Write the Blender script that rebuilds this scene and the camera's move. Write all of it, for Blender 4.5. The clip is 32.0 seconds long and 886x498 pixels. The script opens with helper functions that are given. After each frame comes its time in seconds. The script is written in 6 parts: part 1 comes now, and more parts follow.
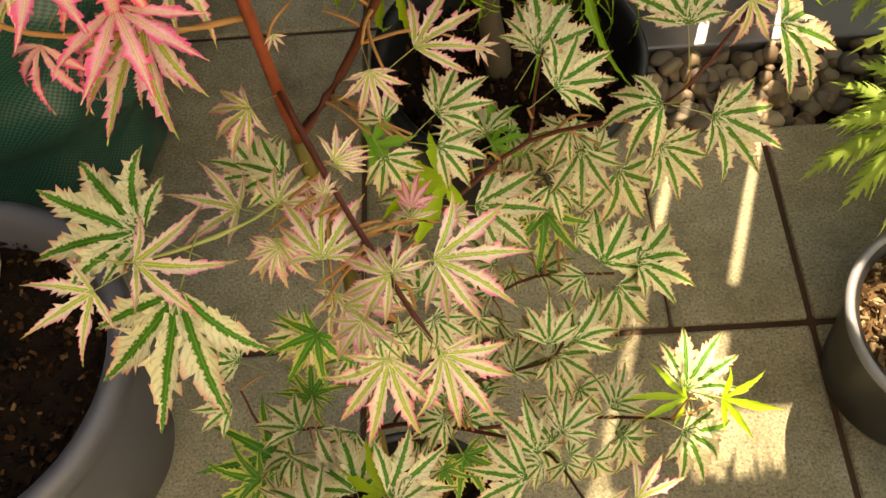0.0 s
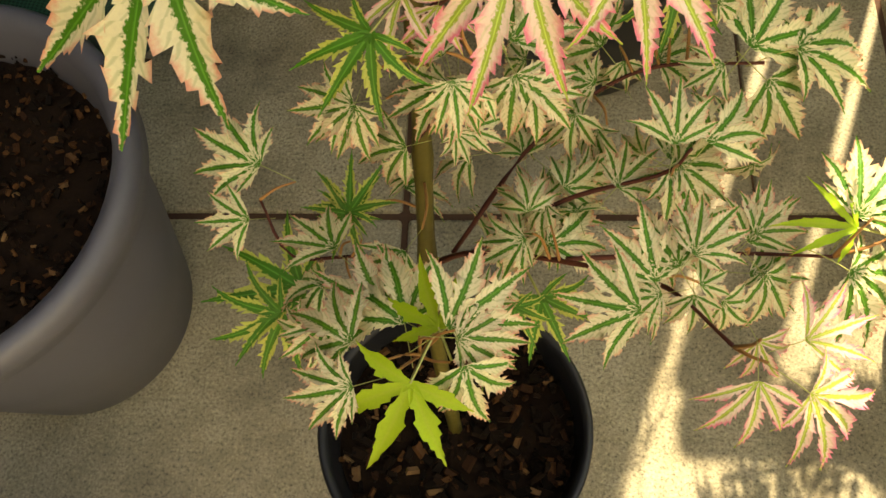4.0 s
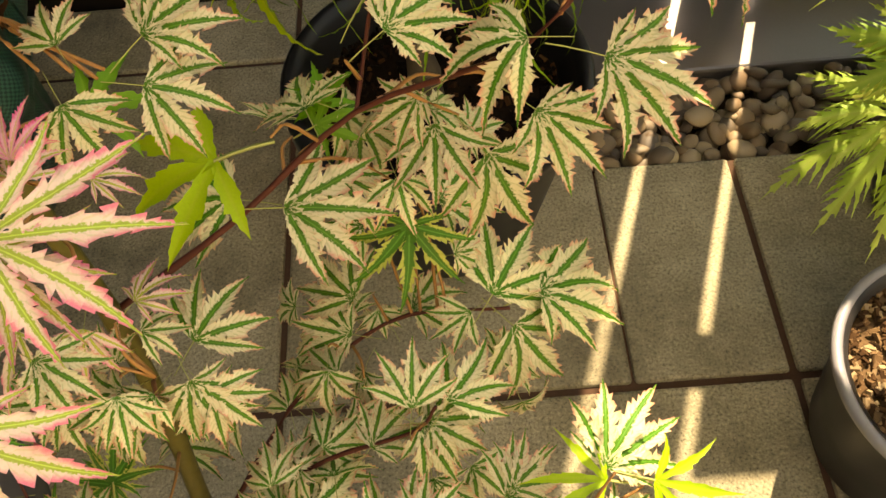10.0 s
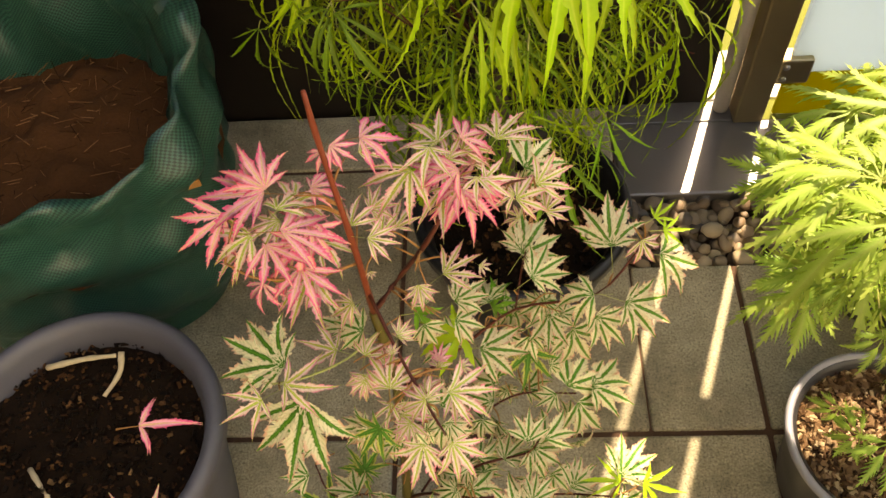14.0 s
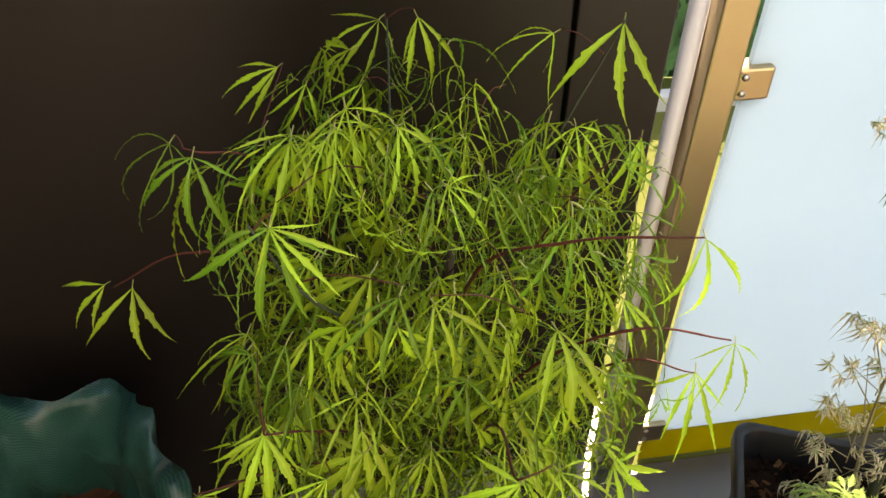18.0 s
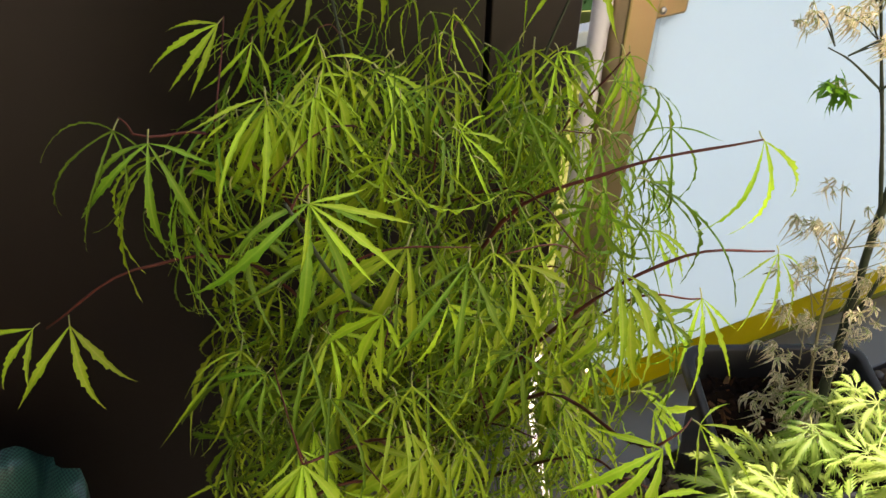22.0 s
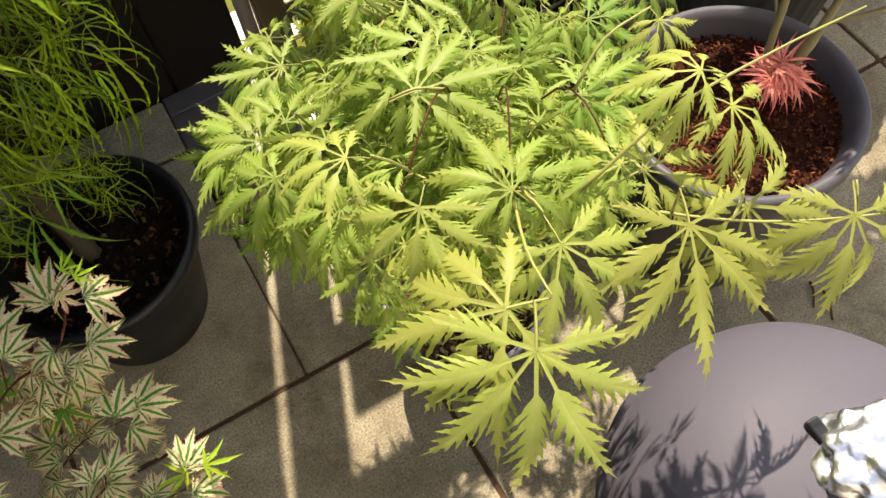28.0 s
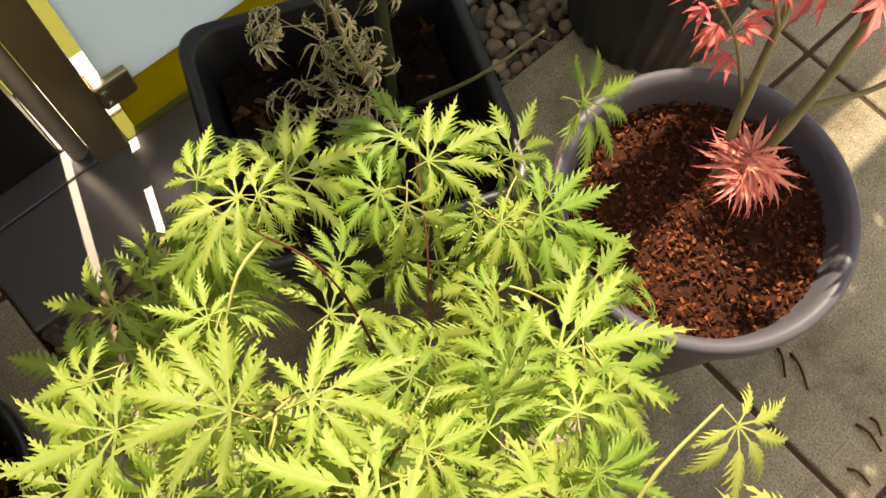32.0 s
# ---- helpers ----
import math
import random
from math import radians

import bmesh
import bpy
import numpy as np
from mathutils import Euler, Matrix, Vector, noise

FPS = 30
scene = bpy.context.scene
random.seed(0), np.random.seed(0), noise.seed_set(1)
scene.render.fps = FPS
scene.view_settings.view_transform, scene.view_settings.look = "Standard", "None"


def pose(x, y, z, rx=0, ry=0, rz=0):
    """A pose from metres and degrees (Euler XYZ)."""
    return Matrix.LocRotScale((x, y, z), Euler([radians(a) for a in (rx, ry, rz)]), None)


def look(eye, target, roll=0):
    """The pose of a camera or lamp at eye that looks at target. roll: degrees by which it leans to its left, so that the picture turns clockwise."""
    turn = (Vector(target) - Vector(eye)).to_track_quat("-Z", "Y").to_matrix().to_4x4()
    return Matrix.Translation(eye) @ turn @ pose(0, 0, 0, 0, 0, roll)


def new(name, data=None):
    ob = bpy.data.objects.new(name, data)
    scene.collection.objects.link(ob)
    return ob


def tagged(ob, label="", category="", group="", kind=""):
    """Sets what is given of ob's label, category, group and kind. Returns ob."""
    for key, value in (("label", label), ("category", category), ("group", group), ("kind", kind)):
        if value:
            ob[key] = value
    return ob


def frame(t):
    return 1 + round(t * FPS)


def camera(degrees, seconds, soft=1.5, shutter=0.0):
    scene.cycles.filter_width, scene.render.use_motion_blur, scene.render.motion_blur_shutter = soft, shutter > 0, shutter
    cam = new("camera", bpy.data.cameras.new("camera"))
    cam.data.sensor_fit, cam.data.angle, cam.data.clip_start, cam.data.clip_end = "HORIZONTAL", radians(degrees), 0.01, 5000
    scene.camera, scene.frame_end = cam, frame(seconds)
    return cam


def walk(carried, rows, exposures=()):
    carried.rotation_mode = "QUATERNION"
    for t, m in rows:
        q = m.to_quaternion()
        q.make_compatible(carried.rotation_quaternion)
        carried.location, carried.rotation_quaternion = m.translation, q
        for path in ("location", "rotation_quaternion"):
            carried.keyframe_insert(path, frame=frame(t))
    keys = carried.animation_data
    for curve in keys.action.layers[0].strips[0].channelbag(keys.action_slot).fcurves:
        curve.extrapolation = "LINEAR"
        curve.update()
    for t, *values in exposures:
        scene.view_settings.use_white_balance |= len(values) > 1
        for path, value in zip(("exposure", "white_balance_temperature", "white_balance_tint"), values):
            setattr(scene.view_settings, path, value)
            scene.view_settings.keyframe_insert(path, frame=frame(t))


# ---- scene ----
cam = camera(55.7, 32.0)
METRES, EYE, TILT, LEAN, TURN = 3.5, 0.95, -45.0, 0.0, 0.0
PATH = [
    (0, (0.161, 0.138, 0.836), (0.102, 1.077, -0.929), -6.6),
    (1, (0.112, 0.151, 0.779), (-0.013, 1.033, -1.012), -9.4),
    (2, (0.084, 0.176, 0.748), (-0.094, 1.017, -1.058), -10.3),
    (3, (0.089, 0.179, 0.745), (-0.109, 1.019, -1.06), -11.2),
    (4, (0.137, 0.133, 0.719), (-0.008, 0.908, -1.119), -9.4),
    (4.5, (0.152, 0.115, 0.701), (0.015, 0.901, -1.133), -9.1),
    (6.5, (0.207, 0.13, 0.674), (0.165, 1.004, -1.124), -3.6),
    (7, (0.22, 0.135, 0.666), (0.201, 1.038, -1.118), -3.4),
    (7.5, (0.223, 0.139, 0.666), (0.205, 1.051, -1.114), -3.9),
    (8, (0.227, 0.145, 0.675), (0.212, 1.07, -1.098), -4.2),
    (8.5, (0.224, 0.158, 0.693), (0.208, 1.113, -1.064), -4.4),
    (9, (0.219, 0.162, 0.701), (0.202, 1.146, -1.041), -4.7),
    (9.5, (0.217, 0.167, 0.709), (0.193, 1.179, -1.016), -5.2),
    (10, (0.216, 0.177, 0.727), (0.188, 1.243, -0.965), -5.7),
    (10.5, (0.222, 0.186, 0.736), (0.194, 1.291, -0.931), -5.8),
    (11, (0.218, 0.191, 0.749), (0.184, 1.325, -0.898), -6.2),
    (11.5, (0.22, 0.2, 0.767), (0.186, 1.352, -0.868), -6.3),
    (12, (0.218, 0.195, 0.806), (0.165, 1.351, -0.825), -6.8),
    (12.5, (0.203, 0.156, 0.856), (0.117, 1.307, -0.776), -7.5),
    (13, (0.19, 0.108, 0.917), (0.075, 1.247, -0.723), -7.7),
    (13.5, (0.182, 0.061, 0.976), (0.051, 1.184, -0.674), -7.2),
    (15.5, (0.144, 0.065, 1.224), (0.111, 1.235, -0.398), -2.3),
    (16, (0.116, 0.109, 1.302), (0.134, 1.35, -0.266), -1.8),
    (16.5, (0.09, 0.156, 1.346), (0.183, 1.467, -0.161), -0.9),
    (17, (0.089, 0.18, 1.383), (0.25, 1.562, -0.054), 0.4),
    (17.5, (0.085, 0.179, 1.415), (0.291, 1.619, 0.043), 0.5),
    (18, (0.089, 0.125, 1.418), (0.33, 1.594, 0.082), 0.6),
    (18.5, (0.084, -0.024, 1.453), (0.335, 1.483, 0.163), 0.3),
    (19, (0.05, -0.027, 1.42), (0.367, 1.475, 0.138), 0.6),
    (19.5, (-0.018, 0.129, 1.34), (0.515, 1.54, 0.027), 3.2),
    (20, (-0.019, 0.216, 1.337), (0.612, 1.601, 0.04), 3.6),
    (20.5, (-0.042, 0.26, 1.331), (0.629, 1.651, 0.06), 2.8),
    (21, (-0.052, 0.287, 1.34), (0.619, 1.698, 0.091), 1.8),
    (21.5, (-0.052, 0.265, 1.344), (0.6, 1.618, 0.023), 1.5),
    (22, (-0.036, 0.228, 1.336), (0.585, 1.555, -0.025), 1.0),
    (22.5, (-0.016, 0.208, 1.318), (0.586, 1.51, -0.075), 0.6),
    (23, (0.067, 0.183, 1.263), (0.558, 1.526, -0.136), -2.1),
    (23.5, (0.087, 0.175, 1.199), (0.451, 1.53, -0.226), -3.8),
    (24, (0.094, 0.149, 1.177), (0.357, 1.488, -0.285), -5.0),
    (24.5, (0.104, 0.137, 1.172), (0.319, 1.45, -0.321), -4.9),
    (25, (0.135, 0.099, 1.176), (0.367, 1.37, -0.35), -4.2),
    (25.5, (0.27, 0.057, 1.111), (0.534, 1.31, -0.425), -7.3),
    (26, (0.349, 0.021, 1.107), (0.698, 1.21, -0.463), -5.6),
    (26.5, (0.39, -0.001, 1.105), (0.824, 1.093, -0.512), -3.5),
    (28.5, (0.393, 0.009, 1.101), (0.754, 0.776, -0.711), -6.9),
    (29, (0.428, 0.106, 1.083), (0.773, 0.758, -0.776), -5.8),
    (29.5, (0.453, 0.216, 1.034), (0.815, 0.749, -0.859), -1.5),
    (30, (0.48, 0.275, 0.995), (0.827, 0.712, -0.926), 1.5),
    (30.5, (0.507, 0.308, 0.998), (0.866, 0.737, -0.922), 1.8),
    (31, (0.534, 0.317, 1.005), (0.925, 0.772, -0.903), 1.1),
    (31.5, (0.553, 0.317, 1.019), (0.996, 0.8, -0.87), 1.8),
    (32, (0.563, 0.326, 1.023), (1.046, 0.823, -0.853), 2.3),
]
EXPOSURES = [(0.0, 2.15, 11500, 9), (3.0, 2.22, 11200, 8), (4.0, 2.12, 11300, 7), (9.0, 2.14, 13000, 11), (13.0, 2.24, 12200, 13), (16.0, 2.33, 8600, 16), (18.0, 2.26, 8300, 17), (19.0, 2.04, 7900, 18), (21.0, 2.01, 8000, 18), (22.0, 2.06, 8000, 18), (23.0, 1.95, 8000, 19), (24.2, 2.3, 8000, 20), (25.5, 1.98, 8100, 18), (26.5, 1.63, 8200, 16), (29.0, 1.36, 8400, 14), (30.0, 1.33, 8900, 14), (32.0, 1.58, 9600, 15)]
walk(cam, [(t, look(eye, target, roll)) for t, eye, target, roll in PATH], EXPOSURES)

# ---- world and light ----
SUN_AZ, SUN_EL = 19.9, 57.0
world = bpy.data.worlds.new("world")
scene.world = world
world.use_nodes = True
wn = world.node_tree
sky = wn.nodes.new("ShaderNodeTexSky")
sky.sky_type = "NISHITA"
sky.sun_disc = False
sky.sun_elevation, sky.sun_rotation = radians(SUN_EL), radians(SUN_AZ)
wn.nodes["Background"].inputs["Strength"].default_value = 0.15
wn.links.new(sky.outputs["Color"], wn.nodes["Background"].inputs["Color"])
sun = new("sun", bpy.data.lights.new("sun", "SUN"))
sun.data.energy, sun.data.angle, sun.data.color = 3.3, radians(0.55), (1.0, 0.99, 0.965)
sun.matrix_world = look((0.34 * 3, 0.94 * 3, 3 * math.tan(radians(SUN_EL))), (0, 0, 0))

# ---- materials ----
rnd = random.Random(7)


class Nodes:
    """A small builder for one node material."""

    def __init__(self, name):
        self.m = bpy.data.materials.new(name)
        self.m.use_nodes = True
        self.t = self.m.node_tree
        self.b = self.t.nodes["Principled BSDF"]
        self.out = self.t.nodes["Material Output"]

    def node(self, kind, **values):
        n = self.t.nodes.new(kind)
        for k, v in values.items():
            n.inputs[k].default_value = v
        return n

    def link(self, a, b):
        self.t.links.new(a, b)

    def coords(self, space="Object"):
        return self.node("ShaderNodeTexCoord").outputs[space]

    def noise(self, scale, detail=4.0, rough=0.6, vec=None):
        n = self.node("ShaderNodeTexNoise", Scale=scale, Detail=detail, Roughness=rough)
        self.link(vec or self.coords(), n.inputs["Vector"])
        return n.outputs["Fac"]

    def ramp(self, fac, *stops):
        n = self.t.nodes.new("ShaderNodeValToRGB")
        e = n.color_ramp.elements
        while len(e) < len(stops):
            e.new(0.5)
        for s, (p, c) in zip(e, stops):
            s.position, s.color = p, (*c, 1)
        self.link(fac, n.inputs["Fac"])
        return n.outputs["Color"]

    def mix(self, fac, a, b, mode="MIX"):
        n = self.t.nodes.new("ShaderNodeMix")
        n.data_type, n.blend_type = "RGBA", mode
        for sock, v in ((n.inputs[0], fac), (n.inputs[6], a), (n.inputs[7], b)):
            if hasattr(v, "is_output"):
                self.link(v, sock)
            elif isinstance(v, tuple):
                sock.default_value = (*v, 1)
            else:
                sock.default_value = v
        return n.outputs[2]

    def math(self, op, a, b=0.0, c=0.0):
        n = self.t.nodes.new("ShaderNodeMath")
        n.operation = op
        for sock, v in zip(n.inputs, (a, b, c)):
            if hasattr(v, "is_output"):
                self.link(v, sock)
            else:
                sock.default_value = v
        return n.outputs[0]

    def rand(self):
        one = self.t.nodes.new("ShaderNodeObjectInfo").outputs["Random"]
        two = self.t.nodes.new("ShaderNodeNewGeometry").outputs["Random Per Island"]
        return self.math("MULTIPLY_ADD", two, 0.4, self.math("MULTIPLY", one, 0.6))

    def bump(self, height, strength=0.3, distance=0.002):
        n = self.node("ShaderNodeBump", Strength=strength, Distance=distance)
        self.link(height, n.inputs["Height"])
        self.link(n.outputs["Normal"], self.b.inputs["Normal"])

    def done(self, color=None, rough=0.6, metal=0.0, spec=None):
        if color is not None:
            if hasattr(color, "is_output"):
                self.link(color, self.b.inputs["Base Color"])
            else:
                self.b.inputs["Base Color"].default_value = (*color, 1)
        if hasattr(rough, "is_output"):
            self.link(rough, self.b.inputs["Roughness"])
        else:
            self.b.inputs["Roughness"].default_value = rough
        self.b.inputs["Metallic"].default_value = metal
        if spec is not None:
            self.b.inputs["Specular IOR Level"].default_value = spec
        return self.m


def plain(name, a, b, scale=30, rough=0.6, metal=0.0, bump=0.2, fine=200, spec=None):
    n = Nodes(name)
    big, small = n.noise(scale), n.noise(fine)
    col = n.mix(n.math("MULTIPLY_ADD", small, 0.5, n.math("MULTIPLY", big, 0.5)), a, b)
    n.bump(n.math("ADD", big, small), bump, 0.001)
    return n.done(col, rough, metal, spec)


def concrete():
    n = Nodes("weathered_concrete")
    v = n.node("ShaderNodeTexVoronoi", Scale=330.0)
    n.link(n.coords(), v.inputs["Vector"])
    geo = n.node("ShaderNodeNewGeometry").outputs["Position"]
    stain = n.noise(7.0, 8, 0.72, geo)
    fine = n.noise(330.0, 5, 0.78, geo)
    base = n.ramp(stain, (0.34, (0.13, 0.109, 0.068)), (0.5, (0.28, 0.242, 0.163)), (0.68, (0.41, 0.357, 0.252)))
    moss = n.noise(2.6, 7, 0.7, geo)
    base = n.mix(n.math("MULTIPLY", n.ramp(moss, (0.45, (0, 0, 0)), (0.68, (1, 1, 1))), 0.55), base, (0.17, 0.125, 0.065))
    grit = n.ramp(fine, (0.38, (0.22, 0.21, 0.18)), (0.46, (0.82, 0.82, 0.80)), (0.55, (1.0, 1.0, 1.0)), (0.63, (1.5, 1.46, 1.36)))
    col = n.mix(0.9, base, grit, "MULTIPLY")
    col = n.mix(n.math("MULTIPLY", n.rand(), 0.25), col, (0.225, 0.196, 0.14))
    n.bump(n.math("ADD", n.math("MULTIPLY", fine, 0.6), n.math("MULTIPLY", v.outputs["Distance"], 0.4)), 0.45, 0.0012)
    return n.done(col, 0.88)


def leafy(name, pattern, rough=0.55, thin=0.35, vary=0.35):
    """A leaf: pattern(n, across, along) gives the colour; across is 0 at the rib and 1 at the edge."""
    n = Nodes(name)
    uv = n.node("ShaderNodeUVMap")
    uv.uv_map = "uv"
    sep = n.t.nodes.new("ShaderNodeSeparateXYZ")
    n.link(uv.outputs["UV"], sep.inputs["Vector"])
    across = n.math("MULTIPLY", n.math("ABSOLUTE", n.math("SUBTRACT", sep.outputs[0], 0.5)), 2.0)
    col = pattern(n, across, sep.outputs[1])
    bright = n.math("MULTIPLY_ADD", n.rand(), vary, 1.0 - vary / 2)
    vein = n.noise(38.0, 4)
    bright = n.math("MULTIPLY", bright, n.math("MULTIPLY_ADD", vein, 0.25, 0.88))
    hsv = n.node("ShaderNodeHueSaturation")
    n.link(bright, hsv.inputs["Value"])
    n.link(n.math("MULTIPLY_ADD", n.rand(), 0.03, 0.485), hsv.inputs["Hue"])
    n.link(col, hsv.inputs["Color"])
    col = hsv.outputs["Color"]
    n.bump(n.math("ADD", vein, across), 0.25, 0.0006)
    n.done(col, rough, 0, 0.3)
    tr = n.node("ShaderNodeBsdfTranslucent")
    n.link(col, tr.inputs["Color"])
    mx = n.node("ShaderNodeMixShader", Fac=thin)
    n.link(n.b.outputs[0], mx.inputs[1])
    n.link(tr.outputs[0], mx.inputs[2])
    n.link(mx.outputs[0], n.out.inputs["Surface"])
    return n.m


def striped(green, pale, edge, width, edge_at):
    """A dark ragged stripe along the rib, fine side veins on the pale blade, and a coloured rim."""
    def pattern(n, across, along):
        wide = n.ramp(along, (0.0, (0.28, 0.28, 0.28)), (0.48, (1, 1, 1)), (1.0, (0.10, 0.10, 0.10)))
        off = n.math("MULTIPLY", across, wide)
        rough = n.math("MULTIPLY", n.math("SUBTRACT", n.noise(48.0, 3), 0.5), 0.44)
        ragged = n.math("ADD", off, rough)
        taper = n.math("MULTIPLY_ADD", along, 0.4 * width, ragged)
        rib = n.ramp(taper, (width - 0.03, (0, 0, 0)), (width + 0.03, (1, 1, 1)))
        light = tuple(min(1.0, q * 1.7 + 0.015) for q in green)
        stripe = n.mix(n.ramp(off, (0.0, (0, 0, 0)), (width * 0.22, (1, 1, 1))), light, green)
        wave = n.math("SINE", n.math("MULTIPLY", n.math("SUBTRACT", along, n.math("MULTIPLY", off, 0.16)), 75.0))
        veins = n.math("MULTIPLY", n.ramp(wave, (0.55, (0, 0, 0)), (1.0, (1, 1, 1))), 0.6)
        lime = tuple(0.45 * a + 0.55 * b for a, b in zip(green, pale))
        blade_col = n.mix(veins, pale, lime)
        col = n.mix(rib, stripe, blade_col)
        rim = n.ramp(n.math("ADD", n.math("MULTIPLY", along, 0.42), n.math("MULTIPLY", n.math("ADD", across, rough), 0.6)), (edge_at, (0, 0, 0)), (edge_at + 0.26, (1, 1, 1)))
        return n.mix(n.math("MULTIPLY", rim, rib), col, edge)
    return pattern


def shaded(rib, body, tip, tip_at=0.75):
    def pattern(n, across, along):
        col = n.mix(n.ramp(across, (0.0, (0, 0, 0)), (0.25, (1, 1, 1))), rib, body)
        return n.mix(n.ramp(along, (tip_at, (0, 0, 0)), (1.0, (1, 1, 1))), col, tip)
    return pattern


CONCRETE = concrete()
JOINT = plain("dark_joint_soil", (0.03, 0.014, 0.008), (0.10, 0.045, 0.022), 40, 0.95)
WALL = plain("dark_brown_panel", (0.0078, 0.0048, 0.0034), (0.0125, 0.0083, 0.006), 3, 0.42, 0, 0.04, 900, 0.3)
SILL = plain("grey_sill_metal", (0.12, 0.108, 0.10), (0.16, 0.145, 0.135), 8, 0.28, 0.4, 0.1, 300)
BLACK = plain("black_plastic", (0.006, 0.006, 0.007), (0.012, 0.012, 0.013), 12, 0.38, 0, 0.08, 250, 0.35)
DARKPOT = plain("charcoal_plastic", (0.018, 0.017, 0.0175), (0.028, 0.0265, 0.027), 9, 0.42, 0, 0.08, 350)
GREYPOT = plain("slate_grey_plastic", (0.058, 0.056, 0.067), (0.082, 0.079, 0.092), 9, 0.5, 0, 0.08, 350)
LIDGREY = plain("lilac_grey_enamel", (0.075, 0.07, 0.088), (0.10, 0.094, 0.115), 5, 0.6, 0, 0.03, 300, 0.25)
RIMGREY = plain("pale_grey_plastic", (0.20, 0.195, 0.22), (0.27, 0.26, 0.29), 9, 0.45, 0, 0.08, 350)
STEEL = plain("brushed_steel", (0.42, 0.38, 0.33), (0.50, 0.46, 0.40), 20, 0.33, 0.9, 0.05, 600)
POLE = plain("beige_grey_pole_metal", (0.56, 0.52, 0.50), (0.64, 0.60, 0.57), 20, 0.5, 0.0, 0.05, 600)
BRONZE = plain("bronze_anodised_metal", (0.38, 0.295, 0.165), (0.45, 0.355, 0.205), 20, 0.3, 0.85, 0.05, 600)
SOIL = plain("dark_potting_compost", (0.003, 0.0022, 0.0016), (0.022, 0.012, 0.007), 90, 0.95, 0, 0.9, 330, 0.05)


def chips_mat(name, *stops, rough=0.85):
    n = Nodes(name)
    col = n.ramp(n.node("ShaderNodeNewGeometry").outputs["Random Per Island"], *stops)
    col = n.mix(n.math("MULTIPLY", n.noise(160.0), 0.5), col, (0.006, 0.004, 0.003))
    n.bump(n.noise(400.0), 0.5, 0.001)
    return n.done(col, rough, 0, 0.06)


CHIP = chips_mat("bark_chip", (0.0, (0.005, 0.0035, 0.0025)), (0.55, (0.012, 0.007, 0.004)), (0.8, (0.035, 0.015, 0.007)), (0.93, (0.10, 0.042, 0.016)), (1.0, (0.20, 0.11, 0.05)))
COMPOST_RED = plain("russet_compost", (0.014, 0.006, 0.004), (0.07, 0.022, 0.011), 70, 0.9, 0, 0.9, 300, 0.08)
CHIP_RED = chips_mat("russet_bark_chip", (0.0, (0.018, 0.006, 0.003)), (0.5, (0.065, 0.017, 0.008)), (0.8, (0.15, 0.042, 0.016)), (1.0, (0.28, 0.09, 0.035)), rough=0.6)
COIR = plain("brown_coir", (0.036, 0.014, 0.006), (0.11, 0.045, 0.018), 35, 0.95, 0, 0.9, 260, 0.08)
FIBRE = chips_mat("coir_fibre", (0.0, (0.03, 0.012, 0.005)), (0.6, (0.11, 0.045, 0.018)), (1.0, (0.30, 0.15, 0.07)))
GRIT = plain("sandy_grit", (0.05, 0.026, 0.014), (0.20, 0.12, 0.065), 60, 0.95, 0, 0.9, 240, 0.1)
GRIT_CHIP = chips_mat("gritty_compost", (0.0, (0.02, 0.010, 0.005)), (0.4, (0.09, 0.045, 0.022)), (0.75, (0.22, 0.13, 0.07)), (1.0, (0.46, 0.34, 0.21)))
DRY = plain("dry_brown_stem", (0.06, 0.022, 0.009), (0.14, 0.055, 0.022), 60, 0.85, 0, 0.3, 200, 0.1)
STRAW = plain("dry_straw", (0.40, 0.30, 0.18), (0.55, 0.44, 0.28), 60, 0.8)
BARK_RED = plain("crimson_bark", (0.045, 0.011, 0.008), (0.10, 0.028, 0.016), 60, 0.5, 0, 0.25, 200, 0.15)
BARK_GREEN = plain("olive_bark", (0.055, 0.05, 0.010), (0.115, 0.085, 0.02), 60, 0.5, 0, 0.3, 200, 0.2)
BARK_DARK = plain("dark_green_bark", (0.018, 0.028, 0.014), (0.05, 0.055, 0.03), 60, 0.5, 0, 0.25, 200, 0.15)
BARK_BROWN = plain("brown_trunk_bark", (0.035, 0.025, 0.015), (0.085, 0.06, 0.035), 60, 0.8, 0, 0.6)
BARK_TAN = plain("olive_tan_bark", (0.16, 0.15, 0.07), (0.26, 0.22, 0.11), 60, 0.6)
BARK_CORAL = plain("coral_red_bark", (0.10, 0.018, 0.010), (0.20, 0.045, 0.02), 60, 0.45, 0, 0.25, 200, 0.15)
STALK = plain("green_stalk", (0.22, 0.27, 0.06), (0.34, 0.30, 0.10), 60, 0.5)
STALK_RED = plain("red_stalk", (0.24, 0.09, 0.035), (0.34, 0.18, 0.06), 60, 0.5, 0, 0.25, 200, 0.15)
RENDER = plain("pale_wall_render", (0.66, 0.62, 0.54), (0.76, 0.72, 0.63), 3, 0.9, 0, 0.3, 120)
LAWN = plain("sunlit_lawn", (0.075, 0.08, 0.006), (0.145, 0.145, 0.012), 14, 0.9)

